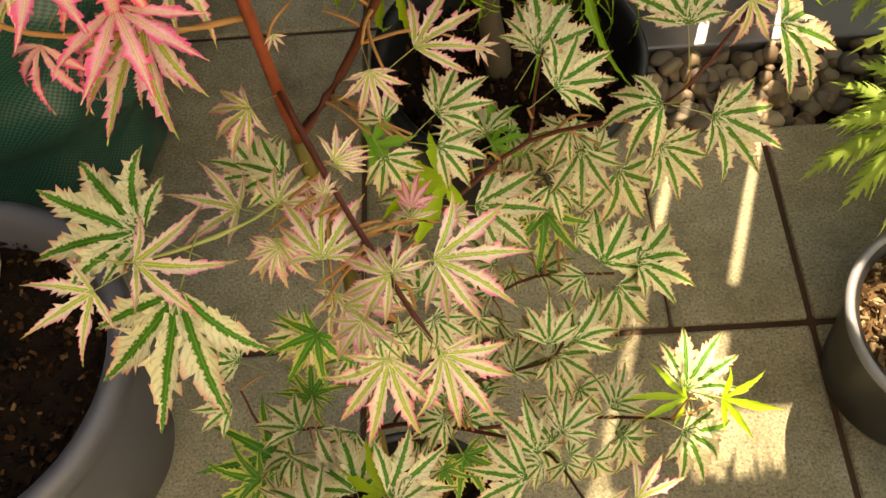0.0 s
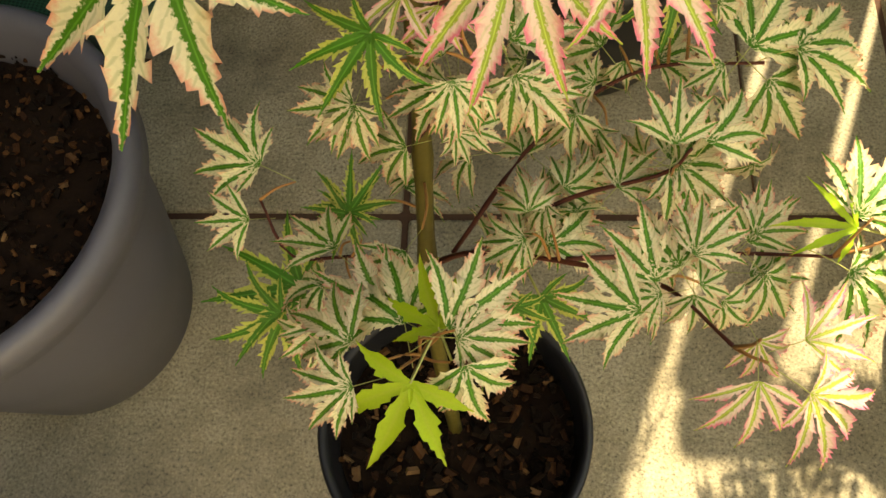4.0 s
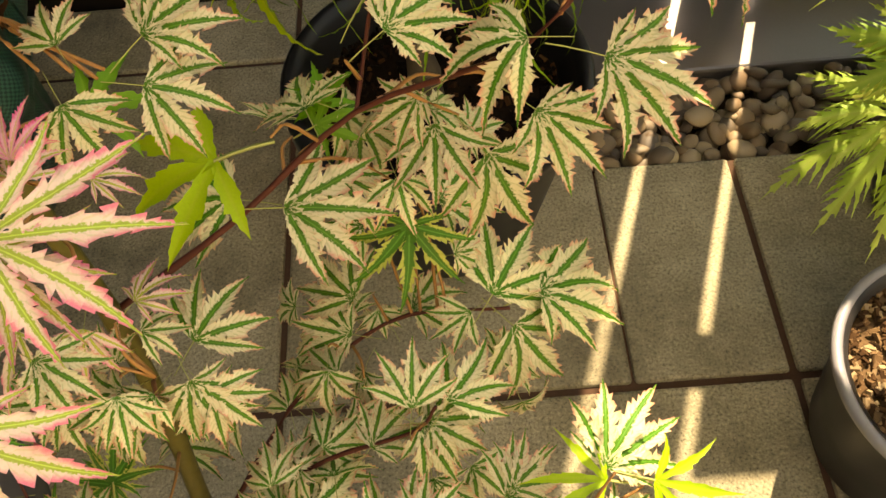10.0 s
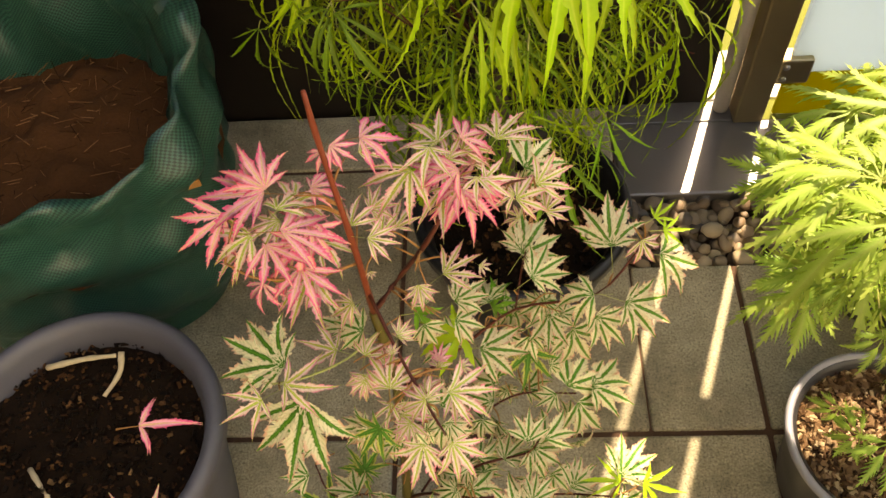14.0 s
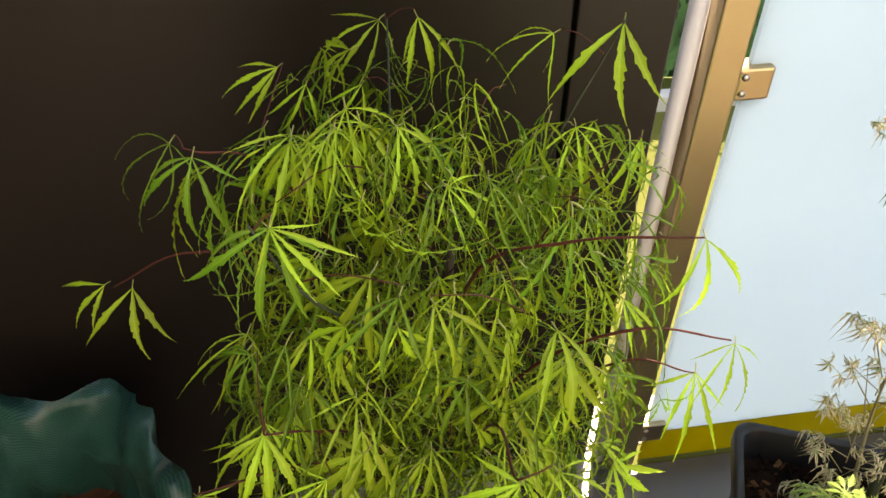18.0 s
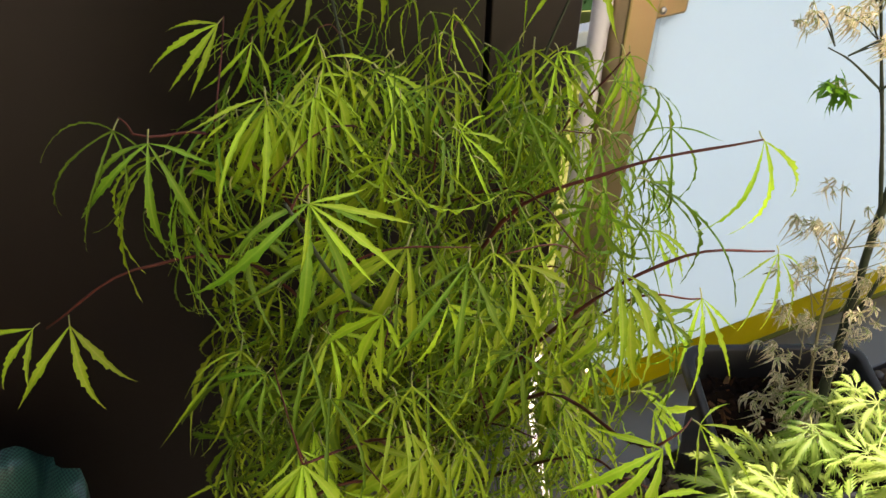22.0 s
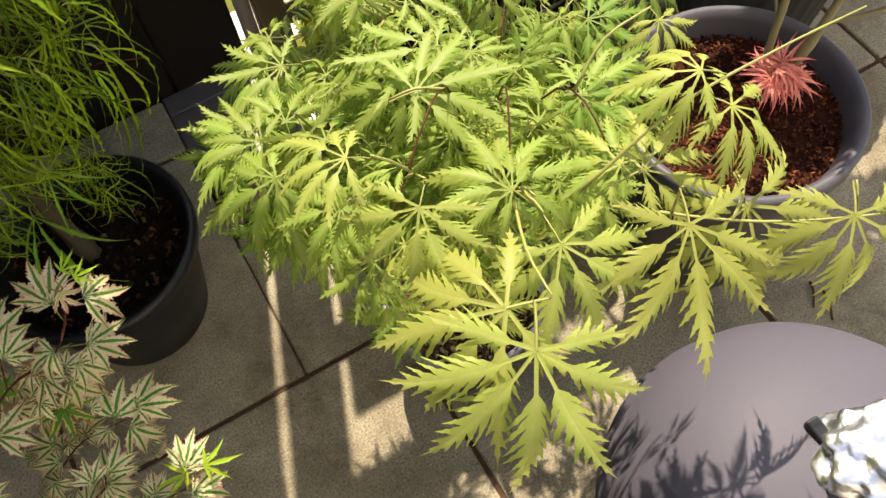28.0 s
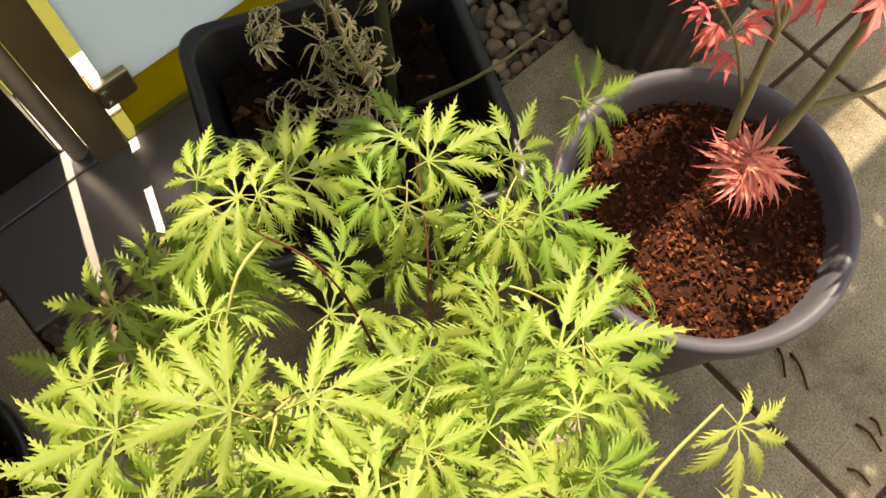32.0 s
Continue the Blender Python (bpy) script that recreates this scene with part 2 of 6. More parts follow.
V_CREAM = leafy("cream_striped_leaf", striped((0.052, 0.165, 0.010), (0.68, 0.605, 0.375), (0.64, 0.26, 0.18), 0.225, 0.6))
V_PINK = leafy("pink_striped_leaf", striped((0.32, 0.38, 0.06), (0.73, 0.535, 0.43), (0.72, 0.19, 0.27), 0.22, 0.50))
V_HOT = leafy("hot_pink_leaf", striped((0.58, 0.38, 0.20), (0.76, 0.36, 0.40), (0.72, 0.10, 0.21), 0.15, 0.38))
V_GREEN = leafy("green_striped_leaf", striped((0.05, 0.165, 0.012), (0.44, 0.45, 0.10), (0.46, 0.24, 0.09), 0.42, 0.80))
L_PLAIN = leafy("plain_lime_leaf", shaded((0.31, 0.42, 0.03), (0.29, 0.43, 0.022), (0.32, 0.40, 0.03)))
L_MID = leafy("plain_green_leaf", shaded((0.14, 0.33, 0.025), (0.11, 0.28, 0.018), (0.13, 0.28, 0.02)))
B_BROAD = leafy("willow_green_leaf", shaded((0.40, 0.50, 0.045), (0.29, 0.435, 0.021), (0.39, 0.49, 0.04)), 0.5, 0.35, 0.8)
B_DARK = leafy("deep_green_leaf", shaded((0.19, 0.31, 0.028), (0.125, 0.24, 0.014), (0.18, 0.28, 0.02)), 0.5, 0.35, 0.8)
B_HEDGE = leafy("dark_hedge_leaf", shaded((0.03, 0.07, 0.025), (0.022, 0.055, 0.02), (0.04, 0.08, 0.03)))
L_LIME = leafy("lime_lace_leaf", shaded((0.34, 0.42, 0.105), (0.265, 0.375, 0.065), (0.34, 0.395, 0.10)), 0.5, 0.42)
L_YELL = leafy("yellow_lace_leaf", shaded((0.41, 0.45, 0.12), (0.35, 0.41, 0.085), (0.42, 0.42, 0.12)), 0.5, 0.42)
L_GREEN = leafy("fresh_lace_leaf", shaded((0.24, 0.34, 0.066), (0.165, 0.28, 0.042), (0.23, 0.31, 0.06)), 0.5, 0.42)
R_LEAF = leafy("scarlet_leaf", shaded((0.80, 0.36, 0.26), (0.78, 0.17, 0.17), (0.76, 0.09, 0.13), 0.6))
R_PALE = leafy("coral_leaf", shaded((0.86, 0.52, 0.30), (0.86, 0.30, 0.25), (0.82, 0.13, 0.17), 0.6))
P_PALE = leafy("cream_pink_edged_leaf", striped((0.60, 0.55, 0.24), (0.68, 0.54, 0.38), (0.68, 0.14, 0.17), 0.14, 0.56))
S_CREAM = leafy("withered_cream_leaf", striped((0.22, 0.27, 0.08), (0.74, 0.62, 0.42), (0.62, 0.40, 0.25), 0.22, 0.62))


def frosted():
    n = Nodes("frosted_glass")
    spot = n.noise(3.0)
    col = n.mix(spot, (0.45, 0.535, 0.595), (0.49, 0.57, 0.625))
    n.done(col, 0.45, 0, 0.4)
    tr = n.node("ShaderNodeBsdfTranslucent")
    n.link(col, tr.inputs["Color"])
    mx = n.node("ShaderNodeMixShader", Fac=0.68)
    n.link(n.b.outputs[0], mx.inputs[1])
    n.link(tr.outputs[0], mx.inputs[2])
    n.link(mx.outputs[0], n.out.inputs["Surface"])
    return n.m


# Lawn colour for the strip that fills the opening under the pane.
def lawn_stand_in_mat():
    n = Nodes("olive_yellow_lawn_stand_in")
    col = n.mix(n.noise(9.0, 5), (0.24, 0.22, 0.008), (0.44, 0.39, 0.02))
    n.done(col, 0.6, 0, 0.3)
    tr = n.node("ShaderNodeBsdfTranslucent")
    n.link(col, tr.inputs["Color"])
    mx = n.node("ShaderNodeMixShader", Fac=0.5)
    n.link(n.b.outputs[0], mx.inputs[1])
    n.link(tr.outputs[0], mx.inputs[2])
    n.link(mx.outputs[0], n.out.inputs["Surface"])
    return n.m


def woven():
    n = Nodes("green_woven_sack")
    uv = n.node("ShaderNodeUVMap")
    uv.uv_map = "uv"
    br = n.node("ShaderNodeTexChecker", Scale=400.0)
    n.link(uv.outputs["UV"], br.inputs["Vector"])
    big = n.noise(7.0)
    weave = n.mix(br.outputs["Fac"], (0.003, 0.021, 0.015), (0.022, 0.094, 0.066))
    col = n.mix(n.math("MULTIPLY", big, 0.3), weave, (0.008, 0.042, 0.031))
    crease = n.noise(11.0, 3, 0.5)
    n.bump(n.math("MULTIPLY_ADD", br.outputs["Fac"], 0.12, crease), 0.6, 0.012)
    return n.done(col, 0.36, 0, 0.5)


def foil_mat():
    n = Nodes("crumpled_foil")
    n.bump(n.noise(70.0, 2), 0.35, 0.003)
    return n.done((0.80, 0.80, 0.79), 0.32, 1.0)


GLASS, SACK, FOIL, LAWN_STAND_IN = frosted(), woven(), foil_mat(), lawn_stand_in_mat()


def pebble_mat():
    n = Nodes("river_pebble")
    one = n.t.nodes.new("ShaderNodeObjectInfo").outputs["Random"]
    r = n.math("FRACT", n.math("ADD", one, n.node("ShaderNodeNewGeometry").outputs["Random Per Island"]))
    col = n.ramp(r, (0.0, (0.035, 0.028, 0.024)), (0.25, (0.16, 0.095, 0.05)), (0.45, (0.27, 0.19, 0.11)), (0.65, (0.075, 0.062, 0.055)), (0.85, (0.20, 0.14, 0.085)), (1.0, (0.40, 0.31, 0.20)))
    col = n.mix(n.math("MULTIPLY", n.noise(70.0), 0.4), col, (0.10, 0.07, 0.045))
    n.bump(n.noise(180.0), 0.2, 0.001)
    return n.done(col, 0.6)


PEBBLE = pebble_mat()


# ---- mesh helpers ----
def mesh_of(name, verts, faces, mats, index=None, uvs=None, smooth=True):
    me = bpy.data.meshes.new(name)
    me.from_pydata([tuple(v) for v in verts], [], faces)
    for m in mats:
        me.materials.append(m)
    if index:
        me.polygons.foreach_set("material_index", index)
    if uvs:
        lay = me.uv_layers.new(name="uv")
        for lp in me.loops:
            lay.data[lp.index].uv = uvs[lp.vertex_index]
    me.polygons.foreach_set("use_smooth", [smooth] * len(me.polygons))
    me.update()
    return me


def part(name, data, parent, label="", m=None):
    ob = new(name, data)
    ob.parent = parent
    if m is not None:
        ob.matrix_basis = m
    if label:
        ob["label"] = label
    return ob


def thing(name, label, category, at=(0, 0, 0), group="", kind=""):
    ob = new(name)
    ob.location = at
    ob.empty_display_size = 0.05
    return tagged(ob, label, category, group, kind)


def box_bm(x0, y0, z0, x1, y1, z1, bevel=0.0, seg=2):
    bm = bmesh.new()
    bmesh.ops.create_cube(bm, size=1)
    bmesh.ops.scale(bm, vec=(x1 - x0, y1 - y0, z1 - z0), verts=bm.verts)
    bmesh.ops.translate(bm, vec=((x0 + x1) / 2, (y0 + y1) / 2, (z0 + z1) / 2), verts=bm.verts)
    if bevel:
        bmesh.ops.bevel(bm, geom=bm.edges[:], offset=bevel, segments=seg, affect="EDGES", profile=0.5)
    return bm


def from_bm(name, bm, material, smooth=False):
    me = bpy.data.meshes.new(name)
    bm.to_mesh(me)
    bm.free()
    me.materials.append(material)
    me.polygons.foreach_set("use_smooth", [smooth] * len(me.polygons))
    return me


def lathe(name, profile, material, sides=64, wobble=0.0, ribs=0):
    """A turned body from rows of radius and height; ribs raises upright flutes."""
    verts, faces = [], []
    for j, (r, z) in enumerate(profile):
        for i in range(sides):
            a = 2 * math.pi * i / sides
            rr = r * (1 + wobble * math.sin(3 * a + 1.0))
            if ribs and 0 < j < len(profile):
                rr -= 0.005 * (0.5 + 0.5 * math.cos(ribs * a)) if r > 0.02 else 0
            verts.append((rr * math.cos(a), rr * math.sin(a), z))
    for j in range(len(profile) - 1):
        for i in range(sides):
            k = (i + 1) % sides
            faces.append((j * sides + i, j * sides + k, (j + 1) * sides + k, (j + 1) * sides + i))
    return mesh_of(name, verts, faces, [material])


def spline(pts, n):
    """A smooth way through the points."""
    p = [Vector(v) for v in pts]
    p = [2 * p[0] - p[1]] + p + [2 * p[-1] - p[-2]]
    out = []
    segs = len(p) - 3
    for k in range(n + 1):
        f = k / n * segs
        i = min(int(f), segs - 1)
        t = f - i
        a, b, c, d = p[i:i + 4]
        out.append(0.5 * (2 * b + (c - a) * t + (2 * a - 5 * b + 4 * c - d) * t * t + (3 * b - a - 3 * c + d) * t ** 3))
    return out


def tube(name, pts, r0, r1, material, n=14, sides=8, knobs=0.0):
    way = spline(pts, n)
    verts, faces = [], []
    for k, c in enumerate(way):
        d = (way[min(k + 1, n)] - way[max(k - 1, 0)]).normalized()
        u = d.orthogonal().normalized()
        w = d.cross(u)
        r = r0 + (r1 - r0) * k / n
        if knobs and k % 4 == 2:
            r *= 1 + knobs
        for i in range(sides):
            a = 2 * math.pi * i / sides
            verts.append(c + r * (math.cos(a) * u + math.sin(a) * w))
    for k in range(n):
        for i in range(sides):
            j = (i + 1) % sides
            faces.append((k * sides + i, k * sides + j, (k + 1) * sides + j, (k + 1) * sides + i))
    faces.append(tuple(range(sides))[::-1])
    faces.append(tuple(n * sides + i for i in range(sides)))
    return mesh_of(name, verts, faces, [material])


# ---- leaves ----
def leaf_mesh(name, lobes, mats, teeth=6, depth=0.4, forward=0.05, base=0.35, peak=0.5, droop=0.25, fold=0.25, stalk=0.45, curl=0.0, seed=1, sharp=1.15, width=0.02, ragged=0.0, swell=0.8, hang=0.0, bow=0.18):
    """A palmate leaf of length 1 with its stalk: rows of lobe angle, length and half width; the stalk starts at the origin and runs along +y."""
    r = random.Random(seed)
    verts, faces, uvs, index = [], [], [], []
    n = 2 * teeth
    for li, (ang, ln, hw) in enumerate(lobes):
        a0 = radians(ang + r.uniform(-4, 4))
        bend = r.uniform(-bow, bow) + 0.10 * math.sin(a0)
        lift = 0.006 * (li % 3) - 0.012 * abs(math.sin(a0)) + r.uniform(-0.02, 0.02)
        dr = droop * r.uniform(0.7, 1.3)
        cu = curl * r.uniform(0.4, 1.4)
        first = len(verts)
        for i in range(n + 1):
            s = i / n
            w = base + (1 - base) * (s / peak) ** swell if s < peak else max(0.0, (1 - s) / (1 - peak)) ** sharp
            tooth = (1 if i % 4 == 1 else 0.9) if i % 2 else 1 - depth
            wide = [hw * w * tooth * (1 + ragged * r.uniform(-1, 1)) for _ in "ab"]
            a = a0 * (1 - hang * s) + bend * s * s
            d = Vector((math.sin(a), math.cos(a), 0))
            side = Vector((math.cos(a), -math.sin(a), 0))
            reach = ln * s
            drop = -dr * reach ** 2 - cu * reach ** 3
            shrink = 1 - 0.35 * dr * reach - 0.5 * cu * reach * reach
            c = d * reach * shrink + Vector((0, stalk, drop + lift * s))
            f = forward * ln * (1 if i % 2 else 0) * (0.4 + w)
            rise = [Vector((0, 0, fold * q + r.uniform(-0.008, 0.008))) for q in wide]
            step = [f * (1 + ragged * r.uniform(-1, 1)) for _ in "ab"]
            verts += [c, c + side * wide[0] + d * step[0] + rise[0], c - side * wide[1] + d * step[1] + rise[1]]
            full = max(hw * w, 1e-4)
            uvs += [(0.5, s), (0.5 + min(0.5, 0.5 * wide[0] / full), s), (0.5 - min(0.5, 0.5 * wide[1] / full), s)]
        for i in range(n):
            p, q = first + 3 * i, first + 3 * i + 3
            faces += [(p, p + 1, q + 1, q), (p, q, q + 2, p + 2)]
            index += [0, 0]
    first = len(verts)
    sag = r.uniform(-0.1, 0.1)
    for k in range(4):
        y = stalk * k / 3
        for i in range(3):
            a = 2.1 * i
            verts.append(Vector((width * math.cos(a), y, width * math.sin(a) - 0.4 * stalk * (1 - k / 3) ** 2 * 0.5 + sag * math.sin(k * 1.05) * 0.2)))
            uvs.append((0.5, 0.1))
    for k in range(3):
        for i in range(3):
            j = (i + 1) % 3
            faces.append((first + 3 * k + i, first + 3 * k + j, first + 3 * k + 3 + j, first + 3 * k + 3 + i))
            index.append(1)
    return mesh_of(name, verts, faces, mats, index, uvs)


def palm(lobes, spread, length=(1, 0.9, 0.62, 0.3), half=(0.14, 0.13, 0.10, 0.06)):
    """Rows of lobes, alike on both sides of the middle one."""
    rows = [(0, length[0], half[0])]
    for k in range(1, (lobes + 1) // 2):
        rows += [(s * spread * k, length[k], half[k]) for s in (1, -1)]
    return rows


MAPLE = {}
for key, m, stalk_m in (("cream", V_CREAM, STALK), ("pink", V_PINK, STALK), ("hot", V_HOT, STALK_RED), ("green", V_GREEN, STALK)):
    MAPLE[key] = [leaf_mesh("maple_leaf", palm(7 if k % 2 else 5, (31 if k % 2 == 0 else 24) + 1.5 * k, (1, 0.94, 0.79, 0.5), [q * (0.66 if key in ("pink", "hot") else 1.0) for q in (0.162, 0.154, 0.132, 0.088)]), [m, stalk_m], 14, 0.24, 0.045, 0.2, 0.5, 0.14 + 0.13 * k, 0.32, 0.45, 0.0, 11 + k, 1.1, 0.007, 0.36, 0.9) for k in range(5)]
MAPLE["green"] = [leaf_mesh("maple_leaf", palm(7, 36, (1, 0.95, 0.8, 0.5), (0.12, 0.115, 0.10, 0.07)), [V_GREEN, STALK], 11, 0.38, 0.045, 0.35, 0.42, 0.15 + 0.1 * k, 0.25, 0.45, 0.0, 16 + k, 1.1, 0.02, 0.3) for k in range(2)]
MAPLE["pale"] = [leaf_mesh("maple_leaf", palm(5, 42, (1, 0.92, 0.6), (0.13, 0.12, 0.10)), [P_PALE, STALK_RED], 11, 0.16, 0.03, 0.4, 0.42, 0.2, 0.2, 0.4, 0.0, 31 + k, 1.1, 0.02, 0.2) for k in range(2)]
for key, m, q in (("lime", L_PLAIN, 21), ("mid", L_MID, 25)):
    MAPLE[key] = [leaf_mesh("maple_leaf", palm(5, 46, (1, 0.94, 0.68), (0.125, 0.12, 0.10)), [m, STALK], 8, 0.16, 0.03, 0.35, 0.46, 0.2 + 0.1 * k, 0.25, 0.45, 0.0, q + k, 1.15, 0.02, 0.25) for k in range(2)]
MAPLE["spear"] = [leaf_mesh("maple_leaf", [(0, 1, 0.085), (62, 0.5, 0.06), (-62, 0.5, 0.06)], [V_HOT, STALK_RED], 12, 0.26, 0.045, 0.4, 0.36, 0.1, 0.3, 0.4, 0.0, 35, 1.1, 0.008, 0.3)]
MAPLE["rosy"] = [leaf_mesh("maple_leaf", palm(5, 40 + 4 * k, (1, 0.88, 0.5), (0.095, 0.085, 0.06)), [V_PINK, STALK], 12, 0.24, 0.04, 0.3, 0.42, 0.15, 0.3, 0.4, 0.0, 37 + k, 1.2, 0.008, 0.35) for k in range(2)]
MAPLE["slim"] = [leaf_mesh("maple_leaf", palm(5, 36, (1, 0.82, 0.5), (0.075, 0.065, 0.05)), [L_PLAIN, STALK], 8, 0.14, 0.03, 0.3, 0.42, 0.15, 0.3, 0.4, 0.0, 28 + k, 1.1, 0.02, 0.2) for k in range(2)]


def willow(seed, lobes, half, spread, hang, droop, curl, mats, bow=0.2, teeth=11, depth=0.2, base=0.1, width=0.007):
    """A hanging leaf of narrow lobes, uneven in length and turn."""
    q = random.Random(seed)
    rows = []
    for k in range(lobes):
        step = (k + 1) // 2 * (1 if k % 2 else -1)
        rows.append((step * spread * q.uniform(0.75, 1.2) + q.uniform(-6, 6), (1, 0.95, 0.9, 0.55, 0.5, 0.32)[k] * q.uniform(0.85, 1.05), half * (1, 0.85, 0.8, 0.6, 0.55, 0.5)[k] * q.uniform(0.85, 1.15)))
    return leaf_mesh("willow_leaf", rows, mats, teeth, depth, 0.02, base, 0.42, droop, 0.4, 0.09, curl, seed, 1.05, width, 0.25, 0.85, hang, bow)


WILLOW = {
    "broad": [willow(41 + k, (5, 3, 4, 5, 3, 4)[k], (0.062, 0.055, 0.044, 0.038, 0.046, 0.05)[k], (31, 34, 28, 36, 26, 33)[k], 0.2, 0.15 + 0.08 * k, 0.1, [B_BROAD, STALK]) for k in range(6)],
    "dark": [willow(51 + k, (5, 4, 3, 5, 4)[k], 0.027 + 0.003 * k, (38, 30, 34, 44, 30)[k], 0.35, 0.2 + 0.1 * k, 0.2, [B_DARK if k % 2 else B_BROAD, STALK], 0.28) for k in range(5)],
    "thread": [willow(61 + k, (5, 4, 3, 5, 4, 3)[k], 0.013 + 0.0015 * (k % 3), 44, 0.5, 0.25 + 0.1 * k, 0.35, [B_BROAD if k % 2 else B_DARK, STALK], 0.5, 9, 0.08, 0.5) for k in range(6)],
}
LACE_ROWS = [(0, 1, 0.152), (33, 0.98, 0.148), (-33, 0.98, 0.148), (67, 0.86, 0.134), (-67, 0.86, 0.134), (106, 0.58, 0.10), (-106, 0.58, 0.10)]


def lace_mesh(seed, mats, droop, stalk=0.25, fold=0.3, width=0.010):
    """A finely cut leaf: lobes narrow at the base, then broad with deep forward-pointing double teeth."""
    q = random.Random(seed)
    verts, faces, uvs, index = [], [], [], []
    for li, (ang, ln, hw) in enumerate(LACE_ROWS):
        a0 = radians(ang + q.uniform(-5, 5))
        bend = q.uniform(-0.25, 0.25) + 0.12 * math.sin(a0)
        dr = droop * q.uniform(0.6, 1.5)
        ln *= q.uniform(0.88, 1.06)
        lift = 0.012 * (li % 3)
        wave, phase = q.uniform(0.0, 0.03), q.uniform(0, 6.28)

        def at(s, out):
            a = a0 + bend * s * s
            d, side = Vector((math.sin(a), math.cos(a), 0)), Vector((math.cos(a), -math.sin(a), 0))
            reach = ln * s
            return d * reach * (1 - 0.35 * dr * reach) + side * out + Vector((0, stalk, -dr * reach ** 2 + fold * abs(out) - 1.1 * out * out / hw + lift * s + wave * s * math.sin(9 * s + phase)))

        def put(s, out):
            verts.append(at(s, out))
            uvs.append((0.5 + 0.5 * min(1.0, abs(out) / hw), min(1.0, s)))
            return len(verts) - 1

        def reach_out(s):
            return hw * (min(1.0, max(0.0, (s - 0.12) / 0.36)) ** 0.8 if s < 0.48 else ((1.03 - s) / 0.55) ** 0.9)

        count = 7 if ln > 0.7 else 5
        for sign in (1, -1):
            slim = 0.010 + 0.004 * q.random()
            rib, notch = put(0.0, 0.0), put(0.0, sign * slim)
            s, low = 0.25 + q.uniform(-0.03, 0.03), slim
            r2, n2 = put(s, 0.0), put(s, sign * slim)
            faces.append((rib, notch, n2, r2))
            rib, notch = r2, n2
            gap = (0.965 - s) / count
            for k in range(count):
                s2 = s + gap * q.uniform(0.88, 1.12) if k < count - 1 else 0.965
                wide = reach_out(s + 0.10) * q.uniform(0.85, 1.2)
                core = max(slim * 0.5, 0.25 * reach_out(s2))
                mid_s, mid = 0.5 * (s + s2), 0.5 * (low + core)
                tip_s = min(mid_s + wide * q.uniform(1.05, 1.4) / ln, 1.02)

                def edge(f, off):
                    return put(mid_s + f * (tip_s - mid_s) + off * gap, sign * (mid + f * (wide - mid)))

                r2, n2 = put(s2, 0.0), put(s2, sign * core)
                b1, b2, b3, b4 = edge(0.36, -0.44), edge(0.42, -0.26), edge(0.64, -0.33), edge(0.70, -0.17)
                f4, f3, f2, f1 = edge(0.78, 0.13), edge(0.70, 0.10), edge(0.52, 0.27), edge(0.44, 0.17)
                tip = edge(1.0, 0.0)
                faces.extend(((rib, notch, n2, r2), (notch, b1, b2, f1, n2), (b2, b3, b4, f3, f2, f1), (b4, tip, f4, f3)))
                rib, notch, s, low = r2, n2, s2, core
            faces.append((rib, notch, put(1.06, 0.0)))
    index = [0] * len(faces)
    first = len(verts)
    for k in range(4):
        for i in range(3):
            verts.append(Vector((width * math.cos(2.1 * i), stalk * k / 3, width * math.sin(2.1 * i) - 0.2 * stalk * (1 - k / 3) ** 2)))
            uvs.append((0.5, 0.1))
    for k in range(3):
        for i in range(3):
            j = (i + 1) % 3
            faces.append((first + 3 * k + i, first + 3 * k + j, first + 3 * k + 3 + j, first + 3 * k + 3 + i))
            index.append(1)
    return mesh_of("lace_leaf", verts, faces, mats, index, uvs)


LACE = {key: [lace_mesh(71 + k, [m, STALK], 0.16 + 0.16 * k) for k in range(5)] for key, m in (("lime", L_LIME), ("yellow", L_YELL), ("green", L_GREEN))}
SCARLET = {
    "red": [leaf_mesh("scarlet_leaf", palm(5, 36, (1, 0.9, 0.55), (0.12, 0.105, 0.075)), [R_LEAF, STALK_RED], 5, 0.25, 0.02, 0.3, 0.4, 0.4 + 0.3 * k, 0.6, 0.3, 0.1, 81 + k, 1.1, 0.02, 0.2) for k in range(3)],
    "coral": [leaf_mesh("coral_leaf", palm(7, 33, (1, 0.95, 0.8, 0.5), (0.06, 0.055, 0.05, 0.035)), [R_PALE, STALK_RED], 5, 0.3, 0.02, 0.3, 0.4, 0.3 + 0.2 * k, 0.6, 0.25, 0.1, 91 + k, 1.1, 0.02, 0.2) for k in range(2)],
}
WITHER = [leaf_mesh("small_leaf", palm(5, 42, (1, 0.85, 0.6), (0.10, 0.09, 0.06)), [S_CREAM, STALK], 4, 0.3, 0.03, 0.3, 0.4, 0.5 + 0.4 * k, 0.7, 0.3, 0.4, 101 + k, 1.1, 0.02, 0.3) for k in range(3)]


def leaf_pose(at, out, size, up=(0, 0, 1), tilt=0.0, roll=0.0):
    """The pose of a leaf whose stalk starts at a twig and runs along out; tilt lets its blade hang."""
    y = Vector(out).normalized()
    x = y.cross(Vector(up))
    x = x.normalized() if x.length > 0.05 else Vector((1, 0, 0))
    z = x.cross(y)
    rot = Matrix((x, y, z)).transposed().to_4x4()
    return Matrix.Translation(at) @ rot @ pose(0, 0, 0, -tilt, roll, 0) @ Matrix.Scale(size, 4)


